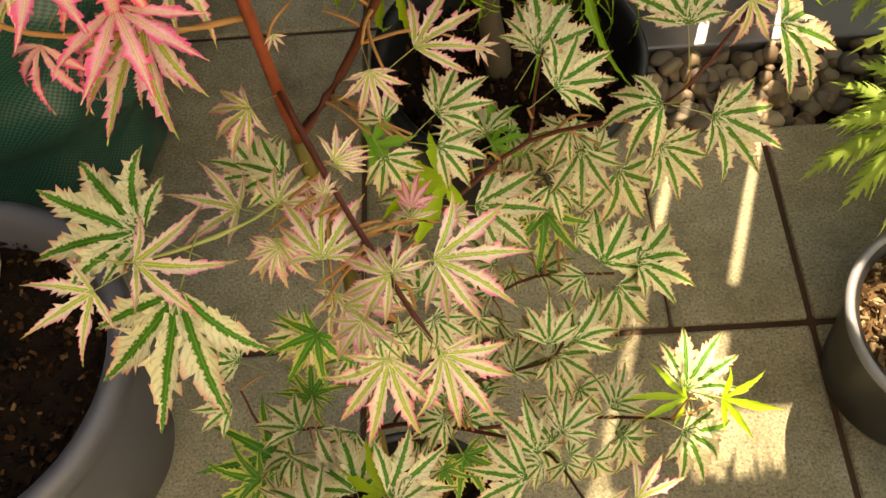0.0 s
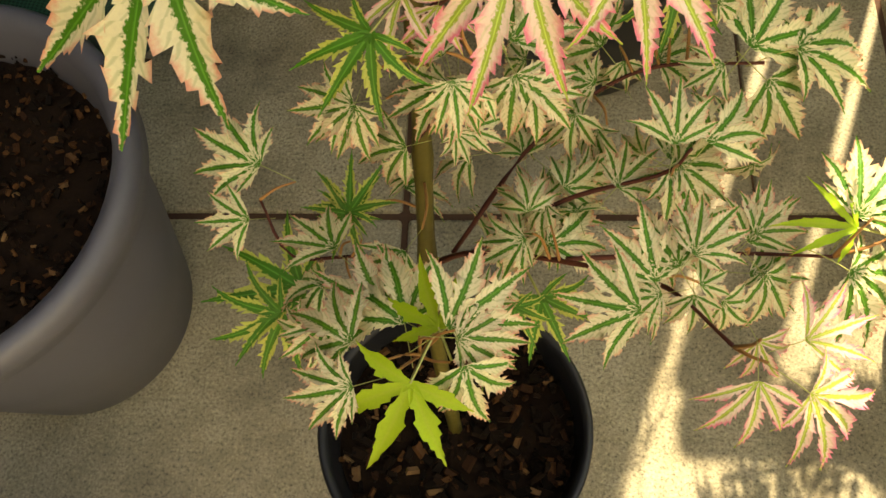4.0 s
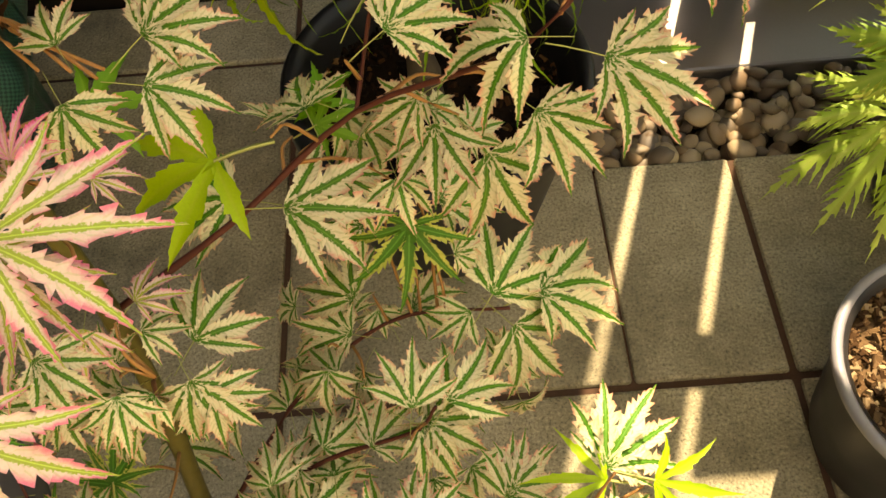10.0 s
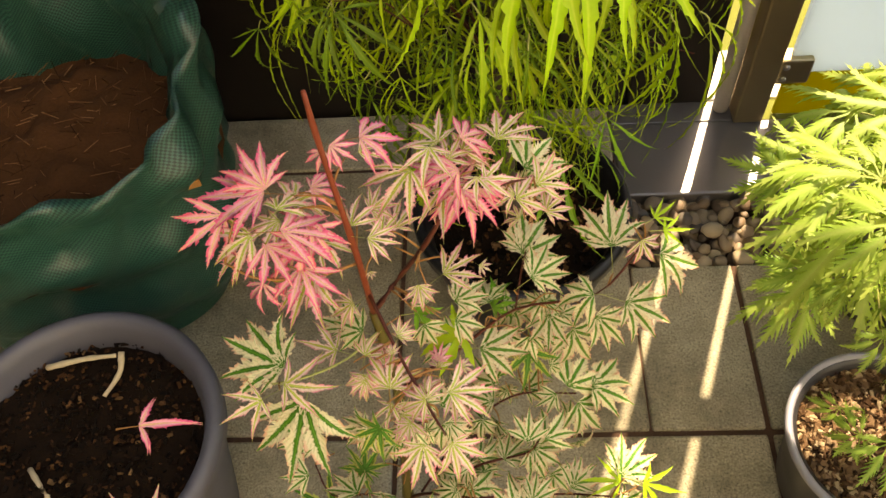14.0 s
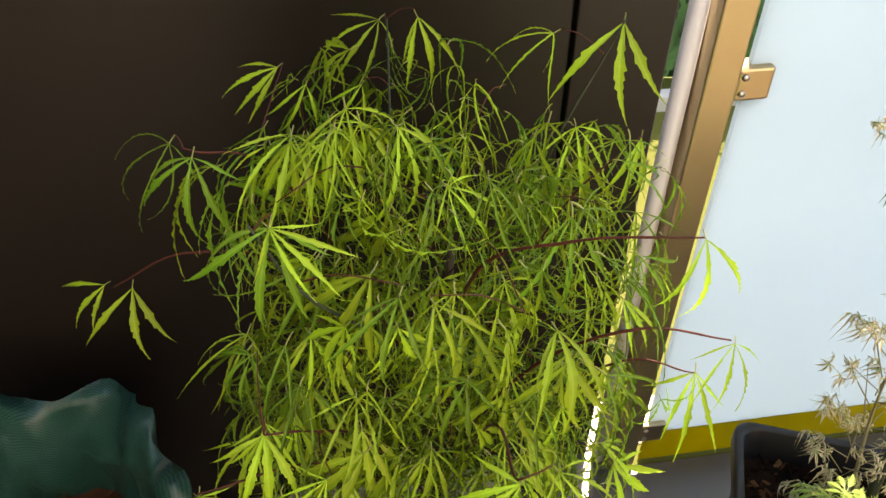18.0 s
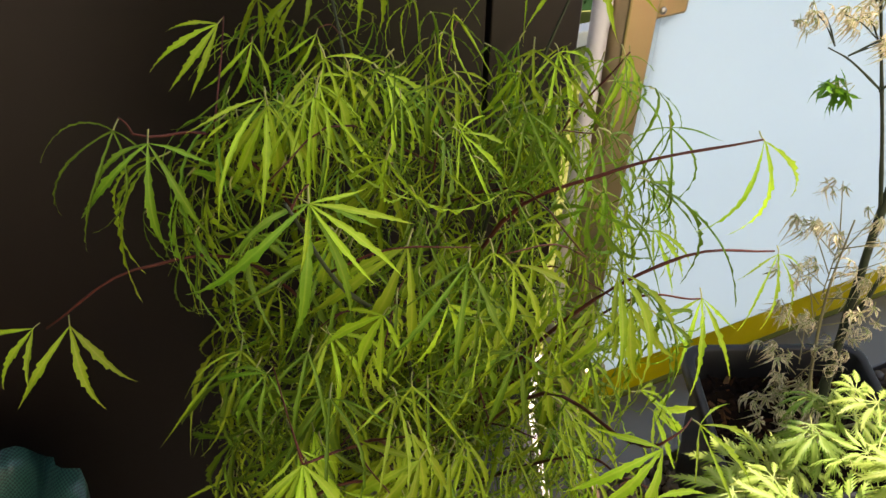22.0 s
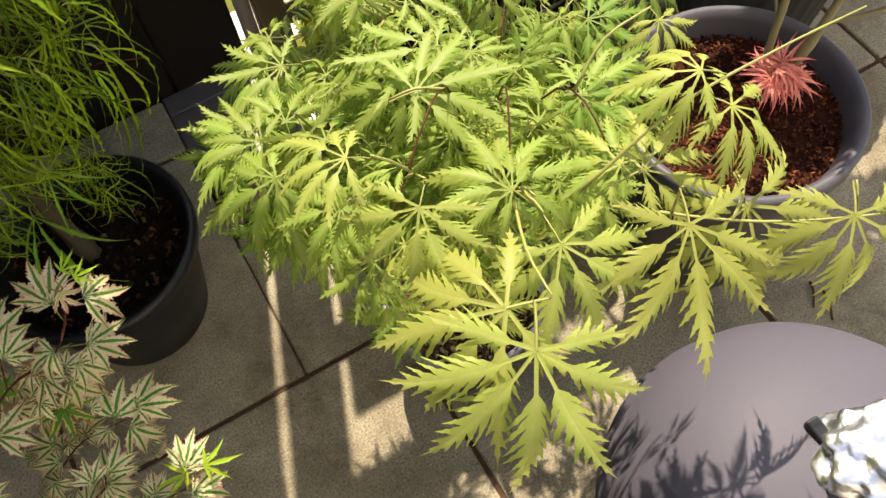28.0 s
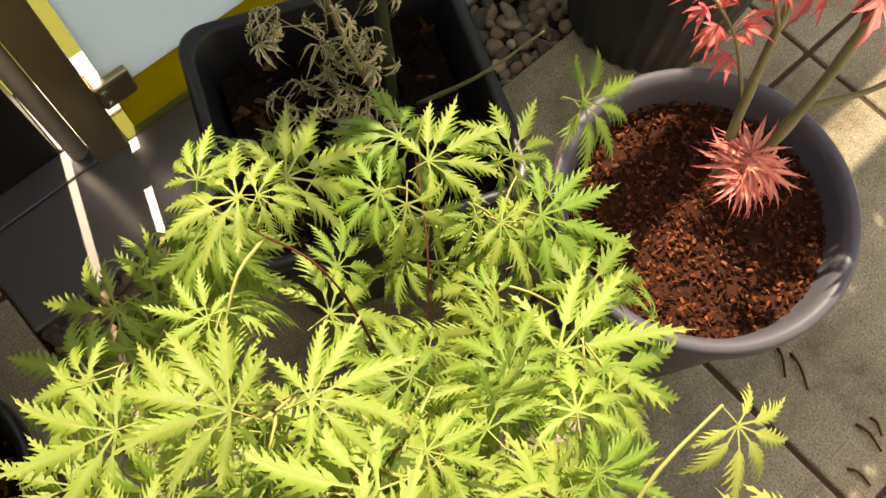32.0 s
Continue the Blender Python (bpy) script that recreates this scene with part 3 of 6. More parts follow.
def leaf(tree, at, out, size, meshes, up=(0, 0, 1), tilt=0.0, roll=0.0, name="leaf"):
    return part(name, rnd.choice(meshes), tree, "", leaf_pose(at, out, size, up, tilt, roll))


def blade(tree, x, y, z, heading, slope, size, meshes, lean=0.0, stalk=0.45):
    """A leaf whose blade begins at the place given: heading is the compass turn of its middle lobe (0 along +y, 90 along +x), slope its fall."""
    h, s = radians(heading), radians(slope)
    out = Vector((math.sin(h) * math.cos(s), math.cos(h) * math.cos(s), -math.sin(s)))
    return leaf(tree, Vector((x, y, z)) - out * stalk * size, out, size, meshes, (0, 0, 1), 0, lean)


def twig(tree, pts, r0, r1, material, name="twig", n=12, sides=7):
    part(name, tube(name, pts, r0, r1, material, n, sides, 0.25), tree)
    return spline(pts, 40)


def dress(tree, way, lo, hi, count, size, meshes, tilt=(5, 45), spread=70, r=None):
    """Leaves in opposite pairs along a twig."""
    r = r or rnd
    for k in range(count):
        f = lo + (hi - lo) * (k + 0.5) / count
        i = min(int(f * 40), 38)
        p = way[i]
        d = (way[i + 1] - p).normalized()
        flat = d.cross(Vector((0, 0, 1)))
        flat = flat.normalized() if flat.length > 0.1 else Vector((1, 0, 0))
        turn = Matrix.Rotation(r.uniform(-0.6, 0.6) + (1.57 if k % 2 else 0), 3, d)
        for s in (1, -1):
            side = turn @ (flat * s)
            out = d * math.cos(radians(spread)) + side * math.sin(radians(spread)) + Vector((0, 0, 0.15))
            leaf(tree, p, out, size * r.uniform(0.7, 1.2), meshes, (0, 0, 1), r.uniform(*tilt), r.uniform(-25, 25))
    leaf(tree, way[40], way[40] - way[38], size, meshes, (0, 0, 1), r.uniform(*tilt), 0)


# ---- the setting ----
ground = tagged(new("ground", mesh_of("ground", [(-40, -40, -0.05), (40, -40, -0.05), (40, 1.045, -0.05), (-40, 1.045, -0.05)], [(0, 1, 2, 3)], [JOINT], None, None, False)), "dark earth under the paving slabs", "ground", "", "structure")
lawn = tagged(new("lawn", mesh_of("lawn", [(0.614, 1.001, -0.003), (40, 1.001, -0.003), (40, 60, -0.003), (-40, 60, -0.003), (-40, 1.165, -0.003), (0.536, 1.165, -0.003), (0.536, 1.046, -0.003), (0.614, 1.046, -0.003)], [(0, 1, 2, 3, 4, 5, 6, 7)], [LAWN], None, None, False)), "sunlit yellow-green lawn beyond the glass screen", "lawn", "", "structure")
wall = tagged(new("wall_north", from_bm("wall_north", box_bm(-4.2, 1.045, -0.05, 0.398, 1.16, 2.5, 0.002), WALL)), "tall dark brown panelled wall; the west one is added for shade", "wall", "", "structure")
part("wall_panel", from_bm("wall_panel", box_bm(0.404, 1.043, -0.05, 0.533, 1.16, 2.5, 0.002), WALL), wall)
part("wall_core", from_bm("wall_core", box_bm(0.39, 1.06, -0.05, 0.412, 1.15, 2.5), BLACK), wall)
sill = tagged(new("sill", from_bm("sill", box_bm(0.372, 0.852, -0.05, 4.1, 1.0, 0.0, 0.004), SILL)), "dark grey metal sill below the glass screen", "sill", "", "structure")


part("sill_end", from_bm("sill_end", box_bm(0.372, 1.0005, -0.05, 0.606, 1.044, -0.001, 0.002), SILL), sill)

tagged(new("ledge", from_bm("ledge", box_bm(0.5345, 1.0455, -0.05, 4.1, 1.16, 0.002, 0.004), RENDER)), "pale concrete ledge behind the glass screen", "ledge", "", "structure")


def screen():
    s = thing("glass_screen", "frosted pale blue glass balustrade with bronze metal post", "glass screen")
    part("post", from_bm("post", box_bm(0.566, 0.992, 0.0, 0.612, 1.034, 1.171, 0.003), BRONZE), s, "bronze metal post")
    part("pole", lathe("pole", [(0.0, 0.0), (0.0128, 0.0), (0.0128, 1.17), (0.0, 1.17)], POLE, 24), s, "slim beige-grey pole", Matrix.Translation((0.5525, 1.029, -0.001)))
    part("handrail", from_bm("handrail", box_bm(0.55, 0.99, 1.172, 4.1, 1.034, 1.228, 0.012, 3), STEEL), s, "steel handrail")
    part("pane", from_bm("pane", box_bm(0.631, 1.008, 0.092, 4.1, 1.018, 1.03, 0.001), GLASS), s, "frosted pale blue pane")
    # Added strip: imitates lawn seen below the pane and keeps sun off the sill.
    part("kick_panel", from_bm("kick_panel", box_bm(0.631, 1.009, 0.001, 4.1, 1.016, 0.0905, 0.001), LAWN_STAND_IN), s, "added olive yellow strip standing in for the lawn seen under the pane")
    for z in (0.078, 0.832):
        c = part("clamp", from_bm("clamp", box_bm(0.6125, 0.997, z, 0.662, 1.029, z + 0.048, 0.004), BRONZE), s, "square metal glass clamp")
        for k in (0.012, 0.036):
            part("screw", lathe("screw", [(0.0, 0.0), (0.005, 0.0), (0.005, 0.002), (0.0, 0.003)], STEEL, 12), c, "", pose(0.622, 0.9968, z + k, 90, 0, 0))


screen()


def hedge():
    r = random.Random(15)
    verts, faces = [], []
    for i in range(61):
        for k in range(9):
            x, z = -0.5 + 5 * i / 60, 0.075 * k
            verts.append((x, 2.42 + 0.05 * noise.noise(Vector((x * 6, z * 6, 2))), z))
    for i in range(60):
        for k in range(8):
            a = 9 * i + k
            faces.append((a, a + 9, a + 10, a + 1))
    for k in range(4200):
        x, z = r.uniform(-0.5, 4.5), r.uniform(0.0, 0.62)
        p = Vector((x, 2.38 + 0.12 * noise.noise(Vector((x * 5, z * 5, 0))) + r.uniform(-0.06, 0.10), z))
        m = Matrix.Translation(p) @ pose(0, 0, 0, r.uniform(20, 120), r.uniform(-50, 50), r.uniform(0, 360)) @ Matrix.Scale(r.uniform(0.02, 0.04), 4)
        b = len(verts)
        verts += [m @ Vector(v) for v in ((0, 0, 0), (0.32, 0.5, 0.1), (0, 1.0, 0), (-0.32, 0.5, 0.1))]
        faces += [(b, b + 1, b + 2), (b, b + 2, b + 3)]
    tagged(new("hedge", mesh_of("hedge", verts, faces, [B_HEDGE], None, [(0.5, 0.5)] * len(verts), False)), "dark green clipped hedge across the lawn", "hedge", "", "stuff")


hedge()
tagged(new("kerb", from_bm("kerb", box_bm(-0.5, 2.22, -0.02, 4.5, 2.27, 0.05, 0.006), RENDER)), "pale concrete kerb between lawn and hedge", "kerb", "", "structure")

# Out-of-view wall, added to block skylight and darken the left side.
west = tagged(new("shade_wall_west", from_bm("shade_wall_west", box_bm(-1.15, -2.89, -0.05, -1.0, 1.04, 2.5, 0.002), WALL)), "tall dark brown panelled wall; the west one is added for shade", "wall", "", "structure")
# Unseen pale wall, added to throw sunlight back into the shaded side.
bounce_wall = tagged(new("bounce_wall_south", from_bm("bounce_wall_south", box_bm(-6, -3.2, -0.05, 6, -2.9, 5.0), RENDER)), "unseen pale wall added south of the patio to bounce sunlight", "wall", "", "structure")


# ---- pots ----
def pot(name, label, at, profile, material, soil_z, soil_r, soil_m, group="", ribs=0, chips=0, chip_m=None, seed=3, fine=1.0):
    p = thing(name, label, "plant pot", at, group)
    part("body", lathe("body", profile, material, 96 if ribs else 64, 0, ribs), p)
    r = random.Random(seed)
    verts, faces = [(0, 0, soil_z + 0.006)], []
    rings, sides = 7, 40
    for j in range(1, rings + 1):
        for i in range(sides):
            a = 2 * math.pi * i / sides
            verts.append((soil_r * j / rings * math.cos(a), soil_r * j / rings * math.sin(a), soil_z + r.uniform(-0.004, 0.004)))
    for i in range(sides):
        faces.append((0, 1 + i, 1 + (i + 1) % sides))
    for j in range(rings - 1):
        for i in range(sides):
            a, b = 1 + j * sides + i, 1 + j * sides + (i + 1) % sides
            faces.append((a, a + sides, b + sides, b))
    part("soil", mesh_of("soil", verts, faces, [soil_m]), p)
    if chips:
        verts, faces = [], []
        for k in range(chips):
            a, q = r.uniform(0, 6.283), soil_r * math.sqrt(r.random()) * 0.96
            m = Matrix.Translation((q * math.cos(a), q * math.sin(a), soil_z + 0.004)) @ pose(0, 0, 0, r.uniform(-30, 30), r.uniform(-30, 30), r.uniform(0, 360))
            l = r.uniform(0.001, 0.006) if k % 6 else r.uniform(0.003, 0.007)
            l *= fine
            w, h = l * r.uniform(0.3, 0.7), fine * r.uniform(0.0008, 0.002)
            b = len(verts)
            for dx, dy, dz in ((-1, -1, -1), (1, -0.7, -1), (0.8, 1, -1), (-0.9, 0.8, -1), (-0.8, -0.7, 1), (0.9, -0.6, 1), (0.7, 0.8, 1), (-0.7, 0.6, 1)):
                verts.append(m @ Vector((dx * l, dy * w, dz * h)))
            faces += [(b, b + 1, b + 5, b + 4), (b + 1, b + 2, b + 6, b + 5), (b + 2, b + 3, b + 7, b + 6), (b + 3, b, b + 4, b + 7), (b + 4, b + 5, b + 6, b + 7)]
        tagged(part("mulch", mesh_of("mulch", verts, faces, [chip_m or CHIP], None, None, False), p), "", "", "", "stuff")
    return p


def rim_profile(base, top, height, lip=0.008, wall_t=0.005, inside=0.05):
    """Outside up, over a rolled lip, and down the inside."""
    return [(0.0, 0.0), (base, 0.0), (base + 0.004, 0.004), (base + (top - base) * 0.5, height * 0.5), (top - lip, height - 3 * lip), (top - lip * 0.9, height - 2.2 * lip), (top, height - 1.8 * lip), (top, height - 0.4 * lip), (top - 0.4 * lip, height),
            (top - lip, height - 0.2 * lip), (top - lip - wall_t, height - lip), (top - lip - wall_t - 0.15 * (top - base) - 0.002, height - inside)]


pot("nursery_pot", "small black plastic nursery pot on the paving", (0.106, 0.236, 0), rim_profile(0.068, 0.088, 0.185, 0.005, 0.002), BLACK, 0.155, 0.081, SOIL, "pots", 0, 520, CHIP, 3)
pot("round_pot", "black round plastic pot with a rolled rim", (0.212, 0.692, 0), rim_profile(0.09, 0.136, 0.20, 0.011), BLACK, 0.155, 0.121, SOIL, "pots", 0, 700, CHIP, 4)
pot("tall_pot", "large slate grey pot with dark mulch", (-0.248, 0.372, 0), rim_profile(0.095, 0.148, 0.26, 0.015), GREYPOT, 0.222, 0.1345, SOIL, "pots", 0, 1300, CHIP, 5, 0.75)
pot("grey_pot", "slate grey round pot filled with bark compost", (0.968, 0.388, 0), rim_profile(0.105, 0.148, 0.30, 0.012), GREYPOT, 0.262, 0.138, COMPOST_RED, "pots", 0, 3000, CHIP_RED, 6, 0.6)
lime_pot = pot("grey_pot", "dark grey pot filled with sandy gritty compost", (0.592, 0.405, 0), rim_profile(0.075, 0.10, 0.14, 0.005), DARKPOT, 0.122, 0.094, GRIT, "pots", 0, 1300, GRIT_CHIP, 7)
part("rim", lathe("rim", [(0.0955, 0.132), (0.1005, 0.131), (0.1035, 0.135), (0.1030, 0.141), (0.0985, 0.1425), (0.0955, 0.140), (0.0955, 0.132)], RIMGREY, 64), lime_pot, "pale grey rolled rim")
pot("ribbed_pot", "dark grey ribbed pot beside the glass screen", (1.30, 0.68, 0), rim_profile(0.113, 0.158, 0.31, 0.013), DARKPOT, 0.265, 0.132, SOIL, "pots", 32, 200, CHIP, 8)


def planter():
    p = thing("planter_box", "black square plastic planter with compost", "planter", (0.785, 0.692, 0))
    p.scale = (1.06, 1.06, 1.0)
    p.rotation_euler = (0, 0, radians(-23))
    verts, faces, rows = [], [], []
    prof = [(0.0, 0.0), (0.103, 0.0), (0.108, 0.005), (0.124, 0.258), (0.126, 0.261), (0.139, 0.261), (0.141, 0.264), (0.141, 0.288), (0.138, 0.292), (0.130, 0.292), (0.127, 0.288), (0.114, 0.17)]
    per = 24
    for h, z in prof:
        c = 0.028
        for q in range(4):
            for k in range(per // 4):
                a = math.pi / 2 * (q + k / (per / 4 - 1)) if per > 4 else 0
                cx, cy = ((1, 1), (-1, 1), (-1, -1), (1, -1))[q]
                hh = max(h - c, 0)
                rr = min(c, h)
                verts.append((cx * hh + rr * math.cos(a), (cy * hh + rr * math.sin(a)) * 0.96, z))
    for j in range(len(prof) - 1):
        for i in range(per):
            k = (i + 1) % per
            faces.append((j * per + i, j * per + k, (j + 1) * per + k, (j + 1) * per + i))
    part("body", mesh_of("body", verts, faces, [BLACK]), p)
    bm = bmesh.new()
    bmesh.ops.create_grid(bm, x_segments=24, y_segments=24, size=0.114)
    r = random.Random(5)
    for v in bm.verts:
        v.co.z = 0.228 + r.uniform(-0.005, 0.005)
    part("soil", from_bm("soil", bm, SOIL), p)
    verts, faces = [], []
    for k in range(220):
        m = pose(r.uniform(-0.11, 0.11), r.uniform(-0.11, 0.11), 0.232, r.uniform(-30, 30), r.uniform(-30, 30), r.uniform(0, 360))
        l, w, h = r.uniform(0.005, 0.018), r.uniform(0.002, 0.005), r.uniform(0.001, 0.003)
        b = len(verts)
        for dx, dy, dz in ((-1, -1, -1), (1, -0.7, -1), (0.8, 1, -1), (-0.9, 0.8, -1), (0, 0, 1)):
            verts.append(m @ Vector((dx * l, dy * w, dz * h)))
        faces += [(b, b + 1, b + 4), (b + 1, b + 2, b + 4), (b + 2, b + 3, b + 4), (b + 3, b, b + 4)]
    tagged(part("mulch", mesh_of("mulch", verts, faces, [CHIP], None, None, False), p), "", "", "", "stuff")


planter()


def sack():
    s = thing("woven_sack", "dark green woven plastic sack full of brown coir, open top", "sack", (-0.378, 0.745, 0))
    s.scale = (1.0, 0.84, 0.94)
    s.rotation_euler = (0, 0, radians(20))
    sides, rows = 120, 28
    verts, uvs, faces = [], [], []

    def rim(a):
        return 0.39 + 0.12 * max(0, math.cos(a - 0.45)) ** 2 + 0.03 * max(0, math.sin(a)) + 0.012 * math.sin(6 * a + 0.6) + 0.12 * max(0, math.cos(a - 1.42)) ** 160

    for j in range(rows + 10):
        for i in range(sides):
            a = 2 * math.pi * i / sides
            if j <= rows:
                f = j / rows
                r = 0.212 * (0.76 + 0.24 * f ** 0.7) + 0.010 * math.sin(math.pi * f * 0.9)
            else:
                f = 1 - (j - rows) / 13
                r = 0.206 - 0.009 * min(j - rows, 3)
            z = rim(a) * f
            sharp = 1 - abs((7 * a / 6.283 + 0.6 * f) % 1 - 0.5) * 2
            r += 0.020 * (sharp ** 2 - 0.35) * f + 0.009 * math.sin(13 * a - 9 * f + 1) * f + 0.007 * math.sin(19 * f + 3 * a) + 0.006 * math.sin(31 * f - 8 * a) * f
            crease = noise.noise(Vector((3.2 * math.cos(a), 3.2 * math.sin(a), 5 * f)))
            r += 0.022 * (0.3 - abs(crease)) * min(1, 3 * f)
            q = 1 / (abs(math.cos(a)) ** 3 + abs(math.sin(a)) ** 3) ** (1 / 3)
            verts.append((r * q * math.cos(a) * 1.02, r * q * math.sin(a) * 1.0, z))
            uvs.append((a / 6.283 * 1.3, z))
    for j in range(rows + 9):
        for i in range(sides):
            k = (i + 1) % sides
            faces.append((j * sides + i, j * sides + k, (j + 1) * sides + k, (j + 1) * sides + i))
    part("bag", mesh_of("bag", verts, faces, [SACK], None, uvs), s)
    r = random.Random(2)
    verts, faces = [(0, 0, 0.30)], []
    for j in range(1, 15):
        for i in range(56):
            a = 2 * math.pi * i / 56
            q = 0.212 * j / 14
            verts.append((q * math.cos(a), q * math.sin(a), 0.30 - 0.05 * (j / 14) ** 2 + 0.03 * math.sin(a) * j / 14 + 0.022 * noise.noise(Vector((q * math.cos(a) * 22, q * math.sin(a) * 22, 3))) + r.uniform(-0.004, 0.004) * j / 14))
    faces += [(0, 1 + i, 1 + (i + 1) % 56) for i in range(56)]
    for j in range(13):
        for i in range(56):
            a, b = 1 + j * 56 + i, 1 + j * 56 + (i + 1) % 56
            faces.append((a, a + 56, b + 56, b))
    part("coir", mesh_of("coir", verts, faces, [COIR]), s, "dry brown coir")
    verts, faces = [], []
    for k in range(620):
        a, q = r.uniform(0, 6.283), 0.2 * math.sqrt(r.random())
        p = Vector((q * math.cos(a), q * math.sin(a), 0.302 - 0.05 * (q / 0.212) ** 2 + 0.03 * math.sin(a) * q / 0.212))
        d = Vector((r.uniform(-1, 1), r.uniform(-1, 1), r.uniform(0, 0.5))).normalized() * r.uniform(0.01, 0.03)
        n = d.orthogonal().normalized() * 0.0006
        b = len(verts)
        verts += [p + n, p - n, p + d - n, p + d + n]
        faces.append((b, b + 1, b + 2, b + 3))
    tagged(part("fibre_litter", mesh_of("fibre_litter", verts, faces, [FIBRE], None, None, False), s), "", "", "", "stuff")
    part("tag", from_bm("tag", box_bm(0.160, -0.172, 0.30, 0.178, -0.168, 0.312, 0.001), STALK_RED), s, "small red and green corner tag")


sack()


def kettle():
    k = thing("kettle_lid", "lilac grey domed metal lid in dappled sun", "lid", (0.712, -0.008, 0))
    part("dome", lathe("dome", [(0.0, 0.43), (0.03, 0.429), (0.08, 0.42), (0.12, 0.40), (0.15, 0.37), (0.172, 0.33), (0.18, 0.29), (0.184, 0.285), (0.184, 0.275), (0.178, 0.27)], LIDGREY, 72), k)
    part("bowl", lathe("bowl", [(0.178, 0.272), (0.172, 0.22), (0.15, 0.16), (0.10, 0.11), (0.0, 0.10)], BLACK, 72), k, "black lower bowl")
    for a in (30, 150, 270):
        c, s = math.cos(radians(a)), math.sin(radians(a))
        part("leg", tube("leg", [(0.10 * c, 0.10 * s, 0.13), (0.13 * c, 0.13 * s, 0.06), (0.16 * c, 0.16 * s, 0.0)], 0.009, 0.009, BLACK), k)
    part("vent", from_bm("vent", box_bm(-0.006, 0.030, 0.425, 0.006, 0.052, 0.434, 0.002), BLACK), k, "small black vent slot")
    bm = bmesh.new()
    bmesh.ops.create_icosphere(bm, subdivisions=5, radius=0.046)
    for v in bm.verts:
        d = v.co.normalized()
        v.co *= 1 + 0.30 * noise.noise(d * 2.2) + 0.10 * abs(noise.noise(d * 7)) + 0.05 * abs(noise.noise(d * 16))
        v.co.z *= 0.5
    f = tagged(new("foil_ball", from_bm("foil_ball", bm, FOIL, True)), "crumpled sheet of shiny silver foil on the lid", "foil")
    f.location = (0.735, -0.012, 0.432)


kettle()


def pebbles():
    r = random.Random(9)
    base = []
    for k in range(5):
        bm = bmesh.new()
        bmesh.ops.create_icosphere(bm, subdivisions=2, radius=1.0)
        for v in bm.verts:
            v.co *= 1 + 0.28 * noise.noise(v.co * 0.9 + Vector((7 * k, 0, 0)))
        bm.faces.ensure_lookup_table()
        base.append(([v.co.copy() for v in bm.verts], [tuple(v.index for v in f.verts) for f in bm.faces]))
        bm.free()
    near = [mesh_of("pebble", vs, fs, [PEBBLE]) for vs, fs in base]
    bed = thing("pebble_trough", "rounded brown and grey river pebbles in a trough", "pebbles", (0, 0, 0), "", "structure")
    made = 0
    verts, faces = [], []
    for k in range(2900):
        x, y = r.uniform(0.375, 2.2) if k < 1500 else r.uniform(2.2, 4.1), r.uniform(0.728, 0.848)
        z = -0.035 + 0.016 * r.random() + 0.008 * (k % 3)
        s = r.uniform(0.007, 0.0145)
        m = Matrix.Translation((x, y, z)) @ pose(0, 0, 0, r.uniform(-40, 40), r.uniform(-40, 40), r.uniform(0, 360)) @ Matrix.Diagonal((s * r.uniform(1, 1.5), s, s * r.uniform(0.5, 0.85), 1))
        if x < 0.85 and k % 3 == 2 and made < 290:
            part("pebble", near[k % 5], bed, "", m)
            made += 1
            continue
        vs, fs = base[k % 5]
        b = len(verts)
        verts += [m @ v for v in vs]
        faces += [tuple(b + i for i in f) for f in fs]
    tagged(part("gravel", mesh_of("gravel", verts, faces, [PEBBLE]), bed), "", "", "", "stuff")


pebbles()

# ---- trees ----
def rel(pts, off):
    return [(x - off[0], y - off[1], z - off[2]) for x, y, z in pts]


